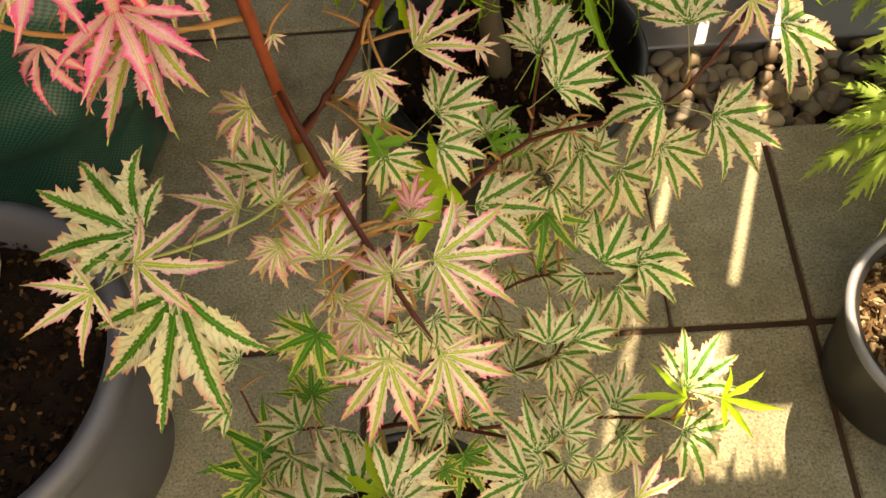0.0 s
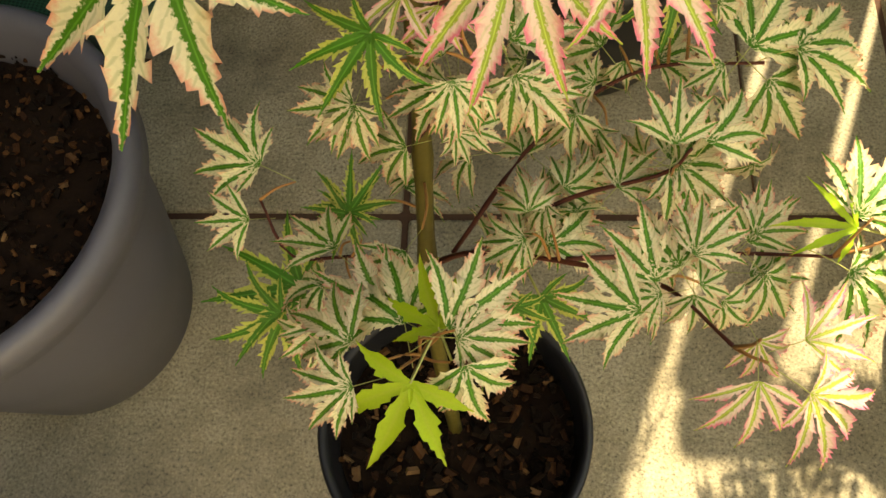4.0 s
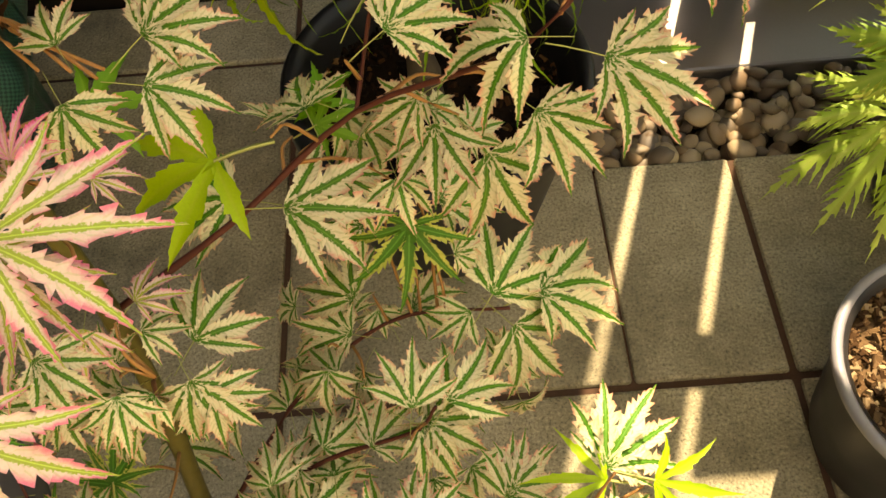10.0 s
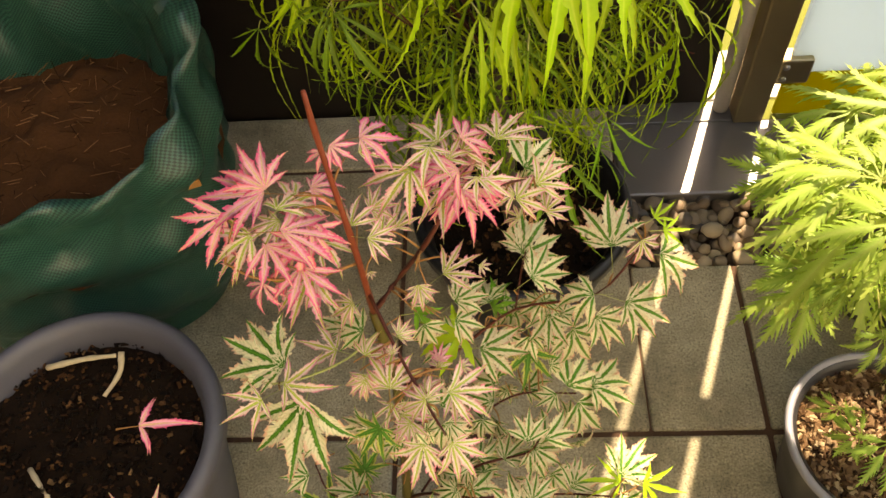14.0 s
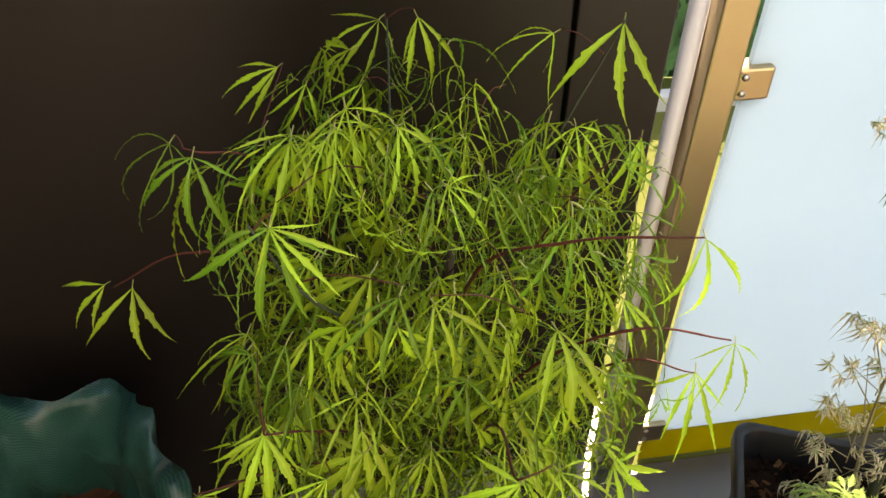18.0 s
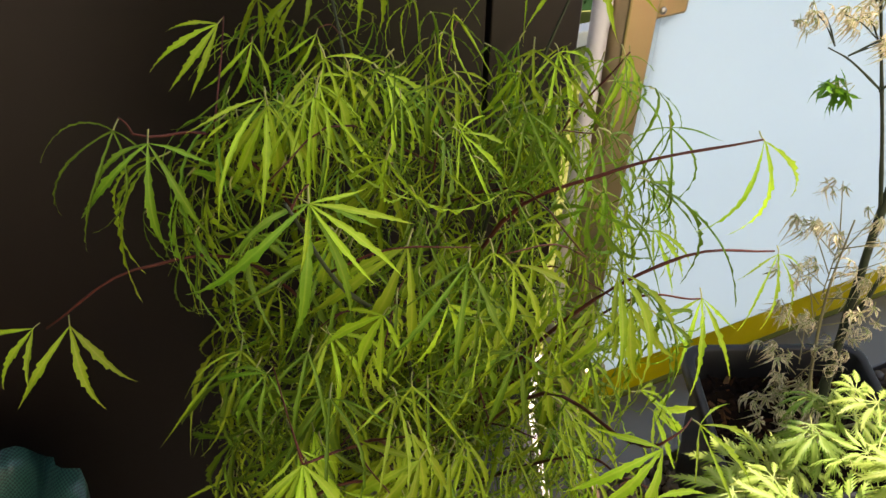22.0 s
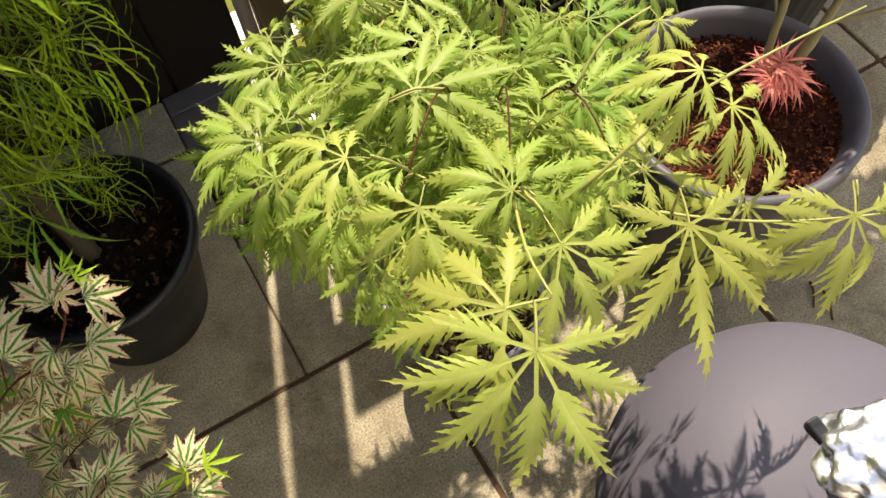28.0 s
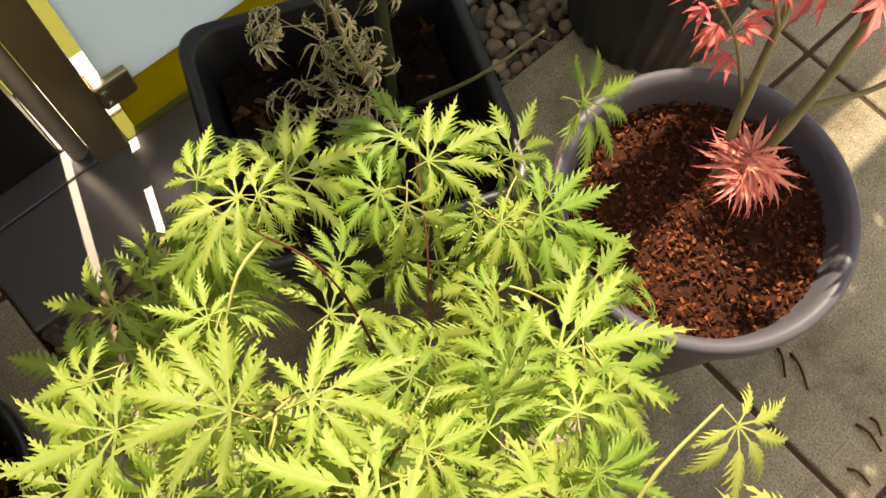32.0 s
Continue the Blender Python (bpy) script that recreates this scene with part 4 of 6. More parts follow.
class Tree:
    """A tree whose twigs and leaves are given in the place's own coordinates."""

    def __init__(self, top, kinds, stalk=0.45, facing=(0, -0.35, 1), gain=1.12, girth=1.0):
        self.top, self.off, self.kinds = top, Vector(top.location), kinds
        self.stalk, self.facing, self.gain, self.girth = stalk, facing, gain, girth
        self.ways, self.ends, self.rest = [], [], []

    def twig(self, pts, r0, r1, material, name="twig", n=12):
        part(name, tube(name, rel(pts, self.off), r0 * self.girth, r1 * self.girth, material, n, 7, 0.2), self.top)
        way = [Vector(p) - self.off for p in spline(pts, 40)]
        self.ways += way[4:]
        return way

    def dress(self, way, *a, **k):
        dress(self.top, way, *a, **k)

    def place(self, x, y, z, dx, dy, dz, kind, lean=0.0):
        """A leaf whose blade begins at x, y, z and whose middle lobe runs along dx, dy, dz."""
        v = Vector((dx, dy, dz))
        size = v.length * self.gain
        at = Vector((x, y, z)) - self.off - v.normalized() * self.stalk * size
        self.ends.append(at)
        return leaf(self.top, at, v, size, self.kinds[kind], self.facing, 0, lean + rnd.uniform(-12, 12))

    def join(self, material, radius=0.0009, least=0.012, most=0.12, name="twig"):
        """Thin twigs from the limbs to the stalks that hang free."""
        for e in self.ends:
            near = min(self.ways, key=lambda w: (w - e).length + 0.6 * max(0, w.z - e.z))
            d = (near - e).length
            if least < d < most:
                mid = (near + e) / 2 + Vector((rnd.uniform(-0.1, 0.1), rnd.uniform(-0.1, 0.1), 0.12)) * d
                part(name, tube(name, [near, mid, e], radius * 1.4, radius * 0.8, material, 6, 5), self.top)
        self.ends = []

    def scatter(self, count, centre, radii, size, kinds, r, down=0.2, shell=0.0, outward=1.0, free=False):
        """Leaves spread through an ellipsoid, pointing outwards and down; free ones become one joined mass."""
        c, rad = Vector(centre), Vector(radii)
        meshes = [m for k in kinds for m in self.kinds[k]]
        for k in range(count):
            while True:
                q = Vector((r.uniform(-1, 1), r.uniform(-1, 1), r.uniform(-1, 1)))
                if shell < q.length < 1:
                    break
            p = c + Vector((q.x * rad.x, q.y * rad.y, q.z * rad.z)) - self.off
            a = r.uniform(0, 6.283)
            v = Vector((q.x * outward + 0.7 * math.cos(a), q.y * outward + 0.7 * math.sin(a), -down * r.uniform(0.3, 1.7))).normalized()
            s = size * r.uniform(0.7, 1.25)
            m = leaf_pose(p - v * self.stalk * s, v, s, (r.uniform(-0.3, 0.3), r.uniform(-0.5, 0.1), 1), 0, r.uniform(-25, 25))
            me = r.choice(meshes)
            if free:
                self.rest.append((me, m))
            else:
                part("leaf", me, self.top, "", m)

    def mass(self, name="foliage"):
        """Joins the free leaves into one mesh."""
        verts, faces, index, uvs, mats = [], [], [], [], []
        for me, m in self.rest:
            b = len(verts)
            verts += [m @ v.co for v in me.vertices]
            slot = []
            for mm in me.materials:
                if mm not in mats:
                    mats.append(mm)
                slot.append(mats.index(mm))
            at = [None] * len(me.vertices)
            for lp, u in zip(me.loops, me.uv_layers[0].data):
                at[lp.vertex_index] = tuple(u.uv)
            uvs += at
            for p in me.polygons:
                faces.append(tuple(b + i for i in p.vertices))
                index.append(slot[p.material_index])
        tagged(part(name, mesh_of(name, verts, faces, mats, index, uvs), self.top), "", "", "", "stuff")


r = random.Random(12)

# ---- variegated maple ----
T = Tree(thing("variegated_maple", "young maple with cream, green and pink striped leaves", "maple tree", (0.106, 0.238, 0.15)), MAPLE, gain=1.15, girth=0.75)
T.twig([(0.106, 0.238, 0.15), (0.101, 0.262, 0.28), (0.102, 0.276, 0.36), (0.105, 0.296, 0.436), (0.108, 0.306, 0.51), (0.103, 0.315, 0.593)], 0.0062, 0.0042, BARK_GREEN, "trunk", 24)
T.twig([(0.103, 0.315, 0.593), (0.107, 0.30, 0.64), (0.106, 0.30, 0.69), (0.10, 0.31, 0.75), (0.098, 0.315, 0.78)], 0.0029, 0.0017, BARK_CORAL, "limb")
T.twig([(0.103, 0.315, 0.593), (0.120, 0.332, 0.606), (0.14, 0.322, 0.655), (0.153, 0.328, 0.682), (0.16, 0.335, 0.70)], 0.0026, 0.0014, BARK_RED, "limb")
T.twig([(0.153, 0.328, 0.682), (0.175, 0.342, 0.675), (0.20, 0.362, 0.66)], 0.0011, 0.0008, BARK_RED, "limb")
T.twig([(0.106, 0.30, 0.67), (0.088, 0.283, 0.684), (0.063, 0.277, 0.693), (0.045, 0.285, 0.695)], 0.0012, 0.0008, STALK_RED, "limb")
T.twig([(0.107, 0.30, 0.64), (0.125, 0.265, 0.632), (0.143, 0.232, 0.632), (0.15, 0.22, 0.632)], 0.0014, 0.0009, BARK_RED, "limb")
T.twig([(0.104, 0.312, 0.575), (0.088, 0.285, 0.59), (0.068, 0.268, 0.602), (0.05, 0.262, 0.606)], 0.0011, 0.0008, STALK, "limb")
T.twig([(0.107, 0.305, 0.50), (0.15, 0.328, 0.515), (0.19, 0.345, 0.54), (0.24, 0.336, 0.572), (0.268, 0.352, 0.605)], 0.0017, 0.0008, BARK_RED, "limb", 16)
T.twig([(0.19, 0.345, 0.54), (0.195, 0.37, 0.55), (0.198, 0.378, 0.56)], 0.0009, 0.0007, BARK_RED, "limb")
T.twig([(0.104, 0.296, 0.44), (0.12, 0.285, 0.49), (0.13, 0.276, 0.515)], 0.0012, 0.0008, BARK_RED, "limb")
T.twig([(0.102, 0.276, 0.36), (0.124, 0.266, 0.40), (0.155, 0.257, 0.415), (0.191, 0.238, 0.44), (0.205, 0.205, 0.475)], 0.0019, 0.0008, BARK_RED, "limb", 18)
T.twig([(0.155, 0.257, 0.415), (0.20, 0.258, 0.418), (0.228, 0.258, 0.42), (0.255, 0.252, 0.432)], 0.0014, 0.0008, BARK_RED, "limb", 14)
T.twig([(0.124, 0.266, 0.40), (0.16, 0.28, 0.42), (0.196, 0.283, 0.437), (0.205, 0.288, 0.447)], 0.0015, 0.0008, BARK_RED, "limb", 14)
T.twig([(0.115, 0.272, 0.385), (0.15, 0.31, 0.415), (0.19, 0.33, 0.435), (0.235, 0.325, 0.447)], 0.0015, 0.0008, BARK_RED, "limb", 14)
T.twig([(0.102, 0.276, 0.36), (0.103, 0.24, 0.40), (0.107, 0.215, 0.425)], 0.0014, 0.0008, BARK_RED, "limb")
T.twig([(0.102, 0.27, 0.33), (0.075, 0.275, 0.37), (0.045, 0.27, 0.385), (0.032, 0.29, 0.40)], 0.0012, 0.0008, BARK_RED, "limb")
T.place(0.031, 0.305, 0.404, -0.03, 0.012, 0.008, "cream")
T.place(0.027, 0.282, 0.397, -0.022, -0.002, 0.001, "cream")
T.place(0.071, 0.286, 0.397, 0.0, 0.023, 0.01, "green")
T.place(0.071, 0.285, 0.396, -0.02, -0.009, -0.002, "green")
T.place(0.049, 0.257, 0.379, -0.043, -0.004, 0.001, "green")
T.place(0.041, 0.246, 0.377, -0.03, -0.015, -0.004, "green")
T.place(0.085, 0.289, 0.477, -0.022, -0.003, 0.0, "cream")
T.place(0.086, 0.287, 0.478, -0.007, -0.018, -0.007, "cream")
T.place(0.101, 0.285, 0.454, -0.02, -0.005, -0.001, "cream")
T.place(0.119, 0.292, 0.452, 0.006, -0.01, -0.005, "cream")
T.place(0.084, 0.215, 0.442, -0.024, 0.011, 0.006, "cream")
T.place(0.101, 0.226, 0.43, -0.007, 0.03, 0.013, "cream")
T.place(0.094, 0.231, 0.426, -0.026, 0.012, 0.007, "cream")
T.place(0.118, 0.221, 0.441, 0.026, 0.018, 0.006, "cream")
T.place(0.121, 0.217, 0.441, 0.025, -0.0, -0.002, "cream")
T.place(0.086, 0.199, 0.442, -0.023, -0.006, -0.001, "cream")
T.place(0.124, 0.207, 0.44, 0.007, -0.022, -0.01, "cream")
T.place(0.106, 0.2, 0.444, -0.014, -0.027, -0.011, "lime")
T.place(0.114, 0.223, 0.434, -0.008, 0.022, 0.01, "lime")
T.place(0.145, 0.275, 0.423, -0.002, 0.018, 0.008, "cream")
T.place(0.145, 0.306, 0.411, -0.003, 0.015, 0.007, "cream")
T.place(0.152, 0.25, 0.392, 0.012, -0.023, -0.011, "green")
T.place(0.155, 0.262, 0.418, 0.021, 0.018, 0.006, "cream")
T.place(0.144, 0.266, 0.416, -0.016, 0.004, 0.003, "cream")
T.place(0.153, 0.267, 0.419, 0.003, -0.016, -0.007, "cream")
T.place(0.18, 0.281, 0.43, 0.015, 0.015, 0.005, "cream")
T.place(0.189, 0.229, 0.454, -0.016, -0.004, -0.0, "cream")
T.place(0.194, 0.237, 0.459, -0.014, 0.02, 0.01, "cream")
T.place(0.199, 0.228, 0.456, -0.0, -0.013, -0.006, "cream")
T.place(0.201, 0.231, 0.458, 0.012, 0.005, 0.001, "cream")
T.place(0.23, 0.263, 0.428, 0.016, 0.012, 0.004, "cream")
T.place(0.232, 0.249, 0.423, 0.012, -0.012, -0.006, "cream")
T.place(0.205, 0.19, 0.494, -0.001, -0.02, -0.009, "pink")
T.place(0.223, 0.19, 0.481, 0.023, -0.015, -0.008, "pink")
T.place(0.224, 0.206, 0.48, 0.02, 0.007, 0.002, "pink")
T.place(0.212, 0.207, 0.475, 0.008, -0.013, -0.006, "pink")
T.place(0.145, 0.272, 0.511, 0.013, -0.011, -0.006, "cream")
T.place(0.13, 0.271, 0.514, -0.009, -0.01, -0.004, "cream")
T.place(0.164, 0.31, 0.435, -0.002, -0.017, -0.007, "cream")
T.place(0.123, 0.294, 0.451, 0.015, 0.005, 0.001, "cream")
T.place(0.147, 0.336, 0.514, -0.029, 0.003, 0.002, "cream")
T.place(0.166, 0.326, 0.521, 0.031, -0.002, -0.002, "cream")
T.place(0.205, 0.349, 0.507, 0.006, 0.013, 0.007, "cream")
T.place(0.212, 0.368, 0.459, 0.027, 0.01, 0.005, "cream")
T.place(0.2, 0.349, 0.472, -0.002, -0.027, -0.015, "green")
T.place(0.229, 0.329, 0.452, 0.02, 0.024, 0.014, "cream")
T.place(0.247, 0.329, 0.45, 0.036, 0.008, 0.004, "cream")
T.place(0.236, 0.318, 0.445, 0.021, -0.02, -0.012, "cream")
T.place(0.22, 0.325, 0.446, -0.015, -0.008, -0.004, "cream")
T.place(0.175, 0.338, 0.441, -0.018, 0.018, 0.011, "cream")
T.place(0.173, 0.326, 0.433, -0.024, 0.005, 0.003, "cream")
T.place(0.167, 0.311, 0.43, -0.02, 0.004, 0.002, "cream")
T.place(0.198, 0.334, 0.436, 0.022, 0.01, 0.005, "cream")
T.place(0.184, 0.334, 0.436, 0.003, -0.011, -0.006, "cream")
T.place(0.216, 0.342, 0.461, 0.016, 0.002, 0.001, "cream")
T.place(0.181, 0.36, 0.458, -0.017, -0.006, -0.003, "cream")
T.place(0.139, 0.288, 0.512, 0.014, 0.017, 0.009, "cream")
T.place(0.14, 0.274, 0.514, 0.009, -0.017, -0.01, "cream")
T.place(0.12, 0.274, 0.51, -0.018, -0.008, -0.004, "cream")
T.place(0.123, 0.273, 0.51, -0.001, -0.015, -0.008, "cream")
T.place(0.118, 0.281, 0.514, -0.006, 0.01, 0.006, "cream")
T.place(0.128, 0.286, 0.523, 0.013, 0.002, 0.001, "cream")
T.place(0.119, 0.28, 0.538, -0.002, -0.014, -0.008, "pink")
T.place(0.13, 0.289, 0.535, 0.011, 0.009, 0.005, "pink")
T.place(0.146, 0.267, 0.438, -0.003, 0.014, 0.008, "cream")
T.place(0.145, 0.259, 0.43, -0.018, -0.009, -0.005, "cream")
T.place(0.161, 0.285, 0.421, 0.016, 0.011, 0.006, "cream")
T.place(0.197, 0.285, 0.456, 0.002, 0.019, 0.011, "cream")
T.place(0.21, 0.288, 0.452, 0.017, 0.019, 0.01, "cream")
T.place(0.199, 0.285, 0.437, 0.025, -0.012, -0.007, "cream")
T.place(0.202, 0.286, 0.438, 0.027, 0.001, 0.0, "cream")
T.place(0.228, 0.261, 0.425, 0.015, 0.014, 0.008, "cream")
T.place(0.198, 0.239, 0.465, 0.013, 0.014, 0.008, "cream")
T.place(0.187, 0.233, 0.456, -0.005, 0.021, 0.012, "cream")
T.place(0.181, 0.222, 0.457, -0.026, 0.004, 0.002, "cream")
T.place(0.231, 0.245, 0.43, 0.014, -0.016, -0.009, "cream")
T.place(0.229, 0.25, 0.42, 0.021, -0.001, -0.001, "cream")
T.place(0.215, 0.235, 0.43, 0.012, -0.01, -0.006, "cream")
T.place(0.262, 0.264, 0.441, 0.017, 0.023, 0.013, "cream")
T.place(0.26, 0.26, 0.44, -0.027, 0.005, 0.003, "slim")
T.place(0.278, 0.256, 0.447, 0.028, -0.007, -0.004, "slim")
T.place(0.154, 0.319, 0.554, -0.03, -0.009, -0.005, "lime")
T.place(0.259, 0.245, 0.435, 0.029, -0.015, -0.009, "cream")
T.place(0.129, 0.232, 0.437, 0.015, 0.005, 0.003, "cream")
T.place(0.073, 0.285, 0.395, -0.005, 0.018, 0.01, "green")
T.place(0.099, 0.256, 0.424, -0.013, -0.015, -0.008, "cream")
T.place(0.15, 0.282, 0.412, 0.013, 0.01, 0.006, "cream")
T.place(0.251, 0.363, 0.586, -0.002, 0.027, 0.02, "cream")
T.place(0.259, 0.332, 0.568, 0.029, -0.009, -0.007, "cream")
T.place(0.238, 0.334, 0.575, -0.025, -0.002, -0.0, "cream")
T.place(0.277, 0.343, 0.604, 0.03, -0.004, -0.004, "cream")
T.place(0.265, 0.348, 0.613, 0.009, -0.013, -0.01, "pink")
T.place(0.274, 0.36, 0.62, 0.014, 0.007, 0.004, "slim")
T.place(0.279, 0.353, 0.616, 0.017, 0.0, -0.0, "slim")
T.place(0.209, 0.353, 0.536, -0.017, -0.008, -0.005, "cream")
T.place(0.242, 0.334, 0.547, 0.02, -0.014, -0.01, "cream")
T.place(0.228, 0.335, 0.527, 0.015, -0.02, -0.015, "cream")
T.place(0.18, 0.344, 0.513, 0.012, -0.016, -0.012, "cream")
T.place(0.201, 0.357, 0.56, 0.023, 0.013, 0.008, "cream")
T.place(0.196, 0.38, 0.555, 0.02, 0.023, 0.016, "cream")
T.place(0.195, 0.382, 0.556, -0.003, 0.016, 0.011, "cream")
T.place(0.177, 0.363, 0.524, -0.003, 0.013, 0.009, "mid")
T.place(0.175, 0.356, 0.523, 0.016, 0.005, 0.003, "mid")
T.place(0.126, 0.326, 0.571, 0.018, 0.002, 0.001, "mid")
T.place(0.153, 0.315, 0.603, 0.017, 0.011, 0.007, "cream")
T.place(0.153, 0.305, 0.598, 0.019, -0.003, -0.003, "cream")
T.place(0.135, 0.313, 0.604, -0.005, 0.009, 0.007, "cream")
T.place(0.134, 0.304, 0.595, 0.008, -0.012, -0.009, "cream")
T.place(0.149, 0.307, 0.646, 0.019, 0.009, 0.006, "pink")
T.place(0.135, 0.302, 0.643, 0.003, -0.012, -0.009, "pink")
T.place(0.121, 0.339, 0.646, 0.002, 0.017, 0.012, "pink")
T.place(0.192, 0.349, 0.638, -0.01, 0.006, 0.004, "pink")
T.place(0.207, 0.351, 0.641, 0.015, 0.01, 0.007, "pink")
T.place(0.19, 0.346, 0.66, 0.02, 0.006, 0.004, "pink")
T.place(0.189, 0.348, 0.662, -0.017, -0.0, 0.0, "pink")
T.place(0.202, 0.358, 0.658, 0.02, 0.009, 0.005, "pink")
T.place(0.164, 0.329, 0.687, 0.01, -0.004, -0.003, "hot")
T.place(0.149, 0.337, 0.698, -0.019, -0.002, -0.001, "hot")
T.place(0.156, 0.34, 0.687, 0.006, 0.007, 0.005, "pink")
T.place(0.124, 0.276, 0.631, 0.007, 0.008, 0.005, "pink")
T.place(0.168, 0.329, 0.62, 0.007, -0.003, -0.002, "pink")
T.place(0.052, 0.279, 0.595, -0.037, 0.014, 0.009, "cream")
T.place(0.068, 0.255, 0.597, -0.01, -0.037, -0.019, "cream")
T.place(0.046, 0.249, 0.612, -0.022, -0.011, -0.005, "rosy")
T.place(0.061, 0.258, 0.613, 0.029, -0.003, -0.003, "rosy")
T.place(0.077, 0.298, 0.577, -0.026, 0.006, 0.004, "rosy")
T.place(0.14, 0.237, 0.637, -0.016, -0.004, -0.002, "pink")
T.place(0.141, 0.238, 0.637, 0.001, 0.011, 0.006, "pink")
T.place(0.152, 0.242, 0.635, 0.025, 0.002, 0.0, "pink")
T.place(0.153, 0.241, 0.634, 0.011, -0.011, -0.006, "pink")
T.place(0.139, 0.215, 0.633, -0.006, -0.02, -0.011, "pink")
T.place(0.153, 0.215, 0.635, 0.013, -0.015, -0.008, "pink")
T.place(0.132, 0.227, 0.631, -0.008, -0.009, -0.005, "pink")
T.place(0.116, 0.266, 0.619, 0.002, 0.012, 0.006, "pink")
T.place(0.106, 0.255, 0.623, -0.009, -0.007, -0.003, "pink")
T.place(0.094, 0.31, 0.578, -0.02, 0.008, 0.005, "cream")
T.place(0.099, 0.294, 0.639, -0.016, -0.007, -0.003, "pink")
T.place(0.112, 0.297, 0.666, 0.001, -0.004, -0.002, "pink")
T.place(0.088, 0.278, 0.684, -0.008, -0.011, -0.006, "pink")
T.place(0.064, 0.276, 0.69, -0.005, -0.013, -0.007, "hot")
T.place(0.083, 0.289, 0.688, -0.007, -0.003, -0.002, "hot")
T.place(0.145, 0.264, 0.62, 0.001, 0.009, 0.005, "pink")
T.place(0.15, 0.235, 0.612, 0.01, -0.005, -0.003, "cream")
T.place(0.106, 0.253, 0.562, -0.013, -0.015, -0.008, "green")
T.place(0.065, 0.313, 0.714, -0.034, -0.001, 0.002, "hot")
T.place(0.066, 0.315, 0.715, -0.015, 0.018, 0.013, "hot")
T.place(0.09, 0.31, 0.72, 0.016, 0.005, 0.003, "hot")
T.place(0.103, 0.315, 0.745, 0.012, -0.005, -0.004, "hot")
T.place(0.1, 0.313, 0.744, -0.005, -0.009, -0.006, "hot")
T.place(0.086, 0.302, 0.71, -0.011, -0.016, -0.01, "hot")
T.place(0.089, 0.298, 0.706, 0.01, -0.014, -0.01, "hot")
T.place(0.115, 0.297, 0.696, 0.016, -0.002, -0.002, "pink")
T.place(0.106, 0.305, 0.696, 0.003, 0.015, 0.01, "pink")
T.place(0.045, 0.305, 0.708, -0.022, -0.014, -0.008, "hot")
T.place(0.116, 0.322, 0.742, 0.022, 0.002, -0.0, "hot")
T.place(0.113, 0.326, 0.727, 0.013, 0.004, 0.002, "pink")
T.place(0.151, 0.339, 0.698, -0.017, -0.007, -0.003, "pink")
T.place(0.154, 0.342, 0.701, 0.009, 0.012, 0.008, "pink")
T.place(0.17, 0.331, 0.69, 0.001, -0.015, -0.01, "hot")
T.place(0.172, 0.332, 0.691, 0.014, 0.003, 0.001, "hot")
T.place(0.162, 0.349, 0.699, 0.015, 0.011, 0.007, "pink")
T.place(0.148, 0.328, 0.679, -0.004, -0.008, -0.005, "pink")
T.place(0.196, 0.369, 0.659, 0.018, 0.018, 0.011, "cream")
T.place(0.193, 0.367, 0.647, 0.021, -0.001, -0.002, "cream")
T.place(0.113, 0.323, 0.685, 0.013, 0.009, 0.005, "pink")
T.place(0.12, 0.248, 0.628, -0.0, 0.022, 0.011, "pink")
T.place(0.126, 0.235, 0.624, 0.014, -0.01, -0.006, "pink")
T.place(0.103, 0.263, 0.614, -0.001, -0.016, -0.008, "pink")
T.place(0.105, 0.27, 0.623, 0.006, 0.014, 0.006, "pink")
T.place(0.083, 0.318, 0.567, -0.014, 0.016, 0.009, "cream")
T.place(0.09, 0.301, 0.57, 0.004, 0.013, 0.006, "cream")
T.place(0.122, 0.269, 0.519, 0.003, -0.014, -0.007, "cream")
T.place(0.111, 0.271, 0.553, -0.006, -0.017, -0.008, "rosy")
T.place(0.124, 0.275, 0.636, 0.007, 0.007, 0.005, "pink")
T.place(0.122, 0.263, 0.638, -0.002, 0.006, 0.004, "pink")
T.place(0.145, 0.266, 0.623, 0.002, 0.008, 0.006, "hot")
T.place(0.157, 0.264, 0.619, 0.008, 0.002, 0.001, "pink")
T.place(0.116, 0.324, 0.663, 0.004, 0.014, 0.01, "pink")
T.place(0.113, 0.33, 0.66, 0.006, 0.003, 0.002, "pink")
T.place(0.145, 0.337, 0.672, -0.003, 0.004, 0.003, "rosy")
T.place(0.165, 0.334, 0.669, 0.003, -0.004, -0.003, "hot")
T.place(0.154, 0.331, 0.674, 0.005, -0.001, -0.001, "hot")
T.place(0.197, 0.343, 0.651, 0.005, 0.006, 0.004, "rosy")
T.join(STALK_RED, 0.00055)
T.scatter(12, (0.075, 0.297, 0.705), (0.035, 0.018, 0.028), 0.030, ["hot", "pink"], r, 0.1)
T.scatter(14, (0.162, 0.337, 0.698), (0.032, 0.018, 0.025), 0.027, ["hot", "pink", "rosy"], r, 0.1)
T.scatter(26, (0.175, 0.30, 0.405), (0.08, 0.06, 0.025), 0.027, ["cream"], r, 0.3)
T.scatter(10, (0.10, 0.25, 0.40), (0.05, 0.05, 0.025), 0.027, ["cream", "green"], r, 0.3)
T.scatter(10, (0.19, 0.355, 0.52), (0.04, 0.02, 0.025), 0.026, ["cream"], r, 0.3)

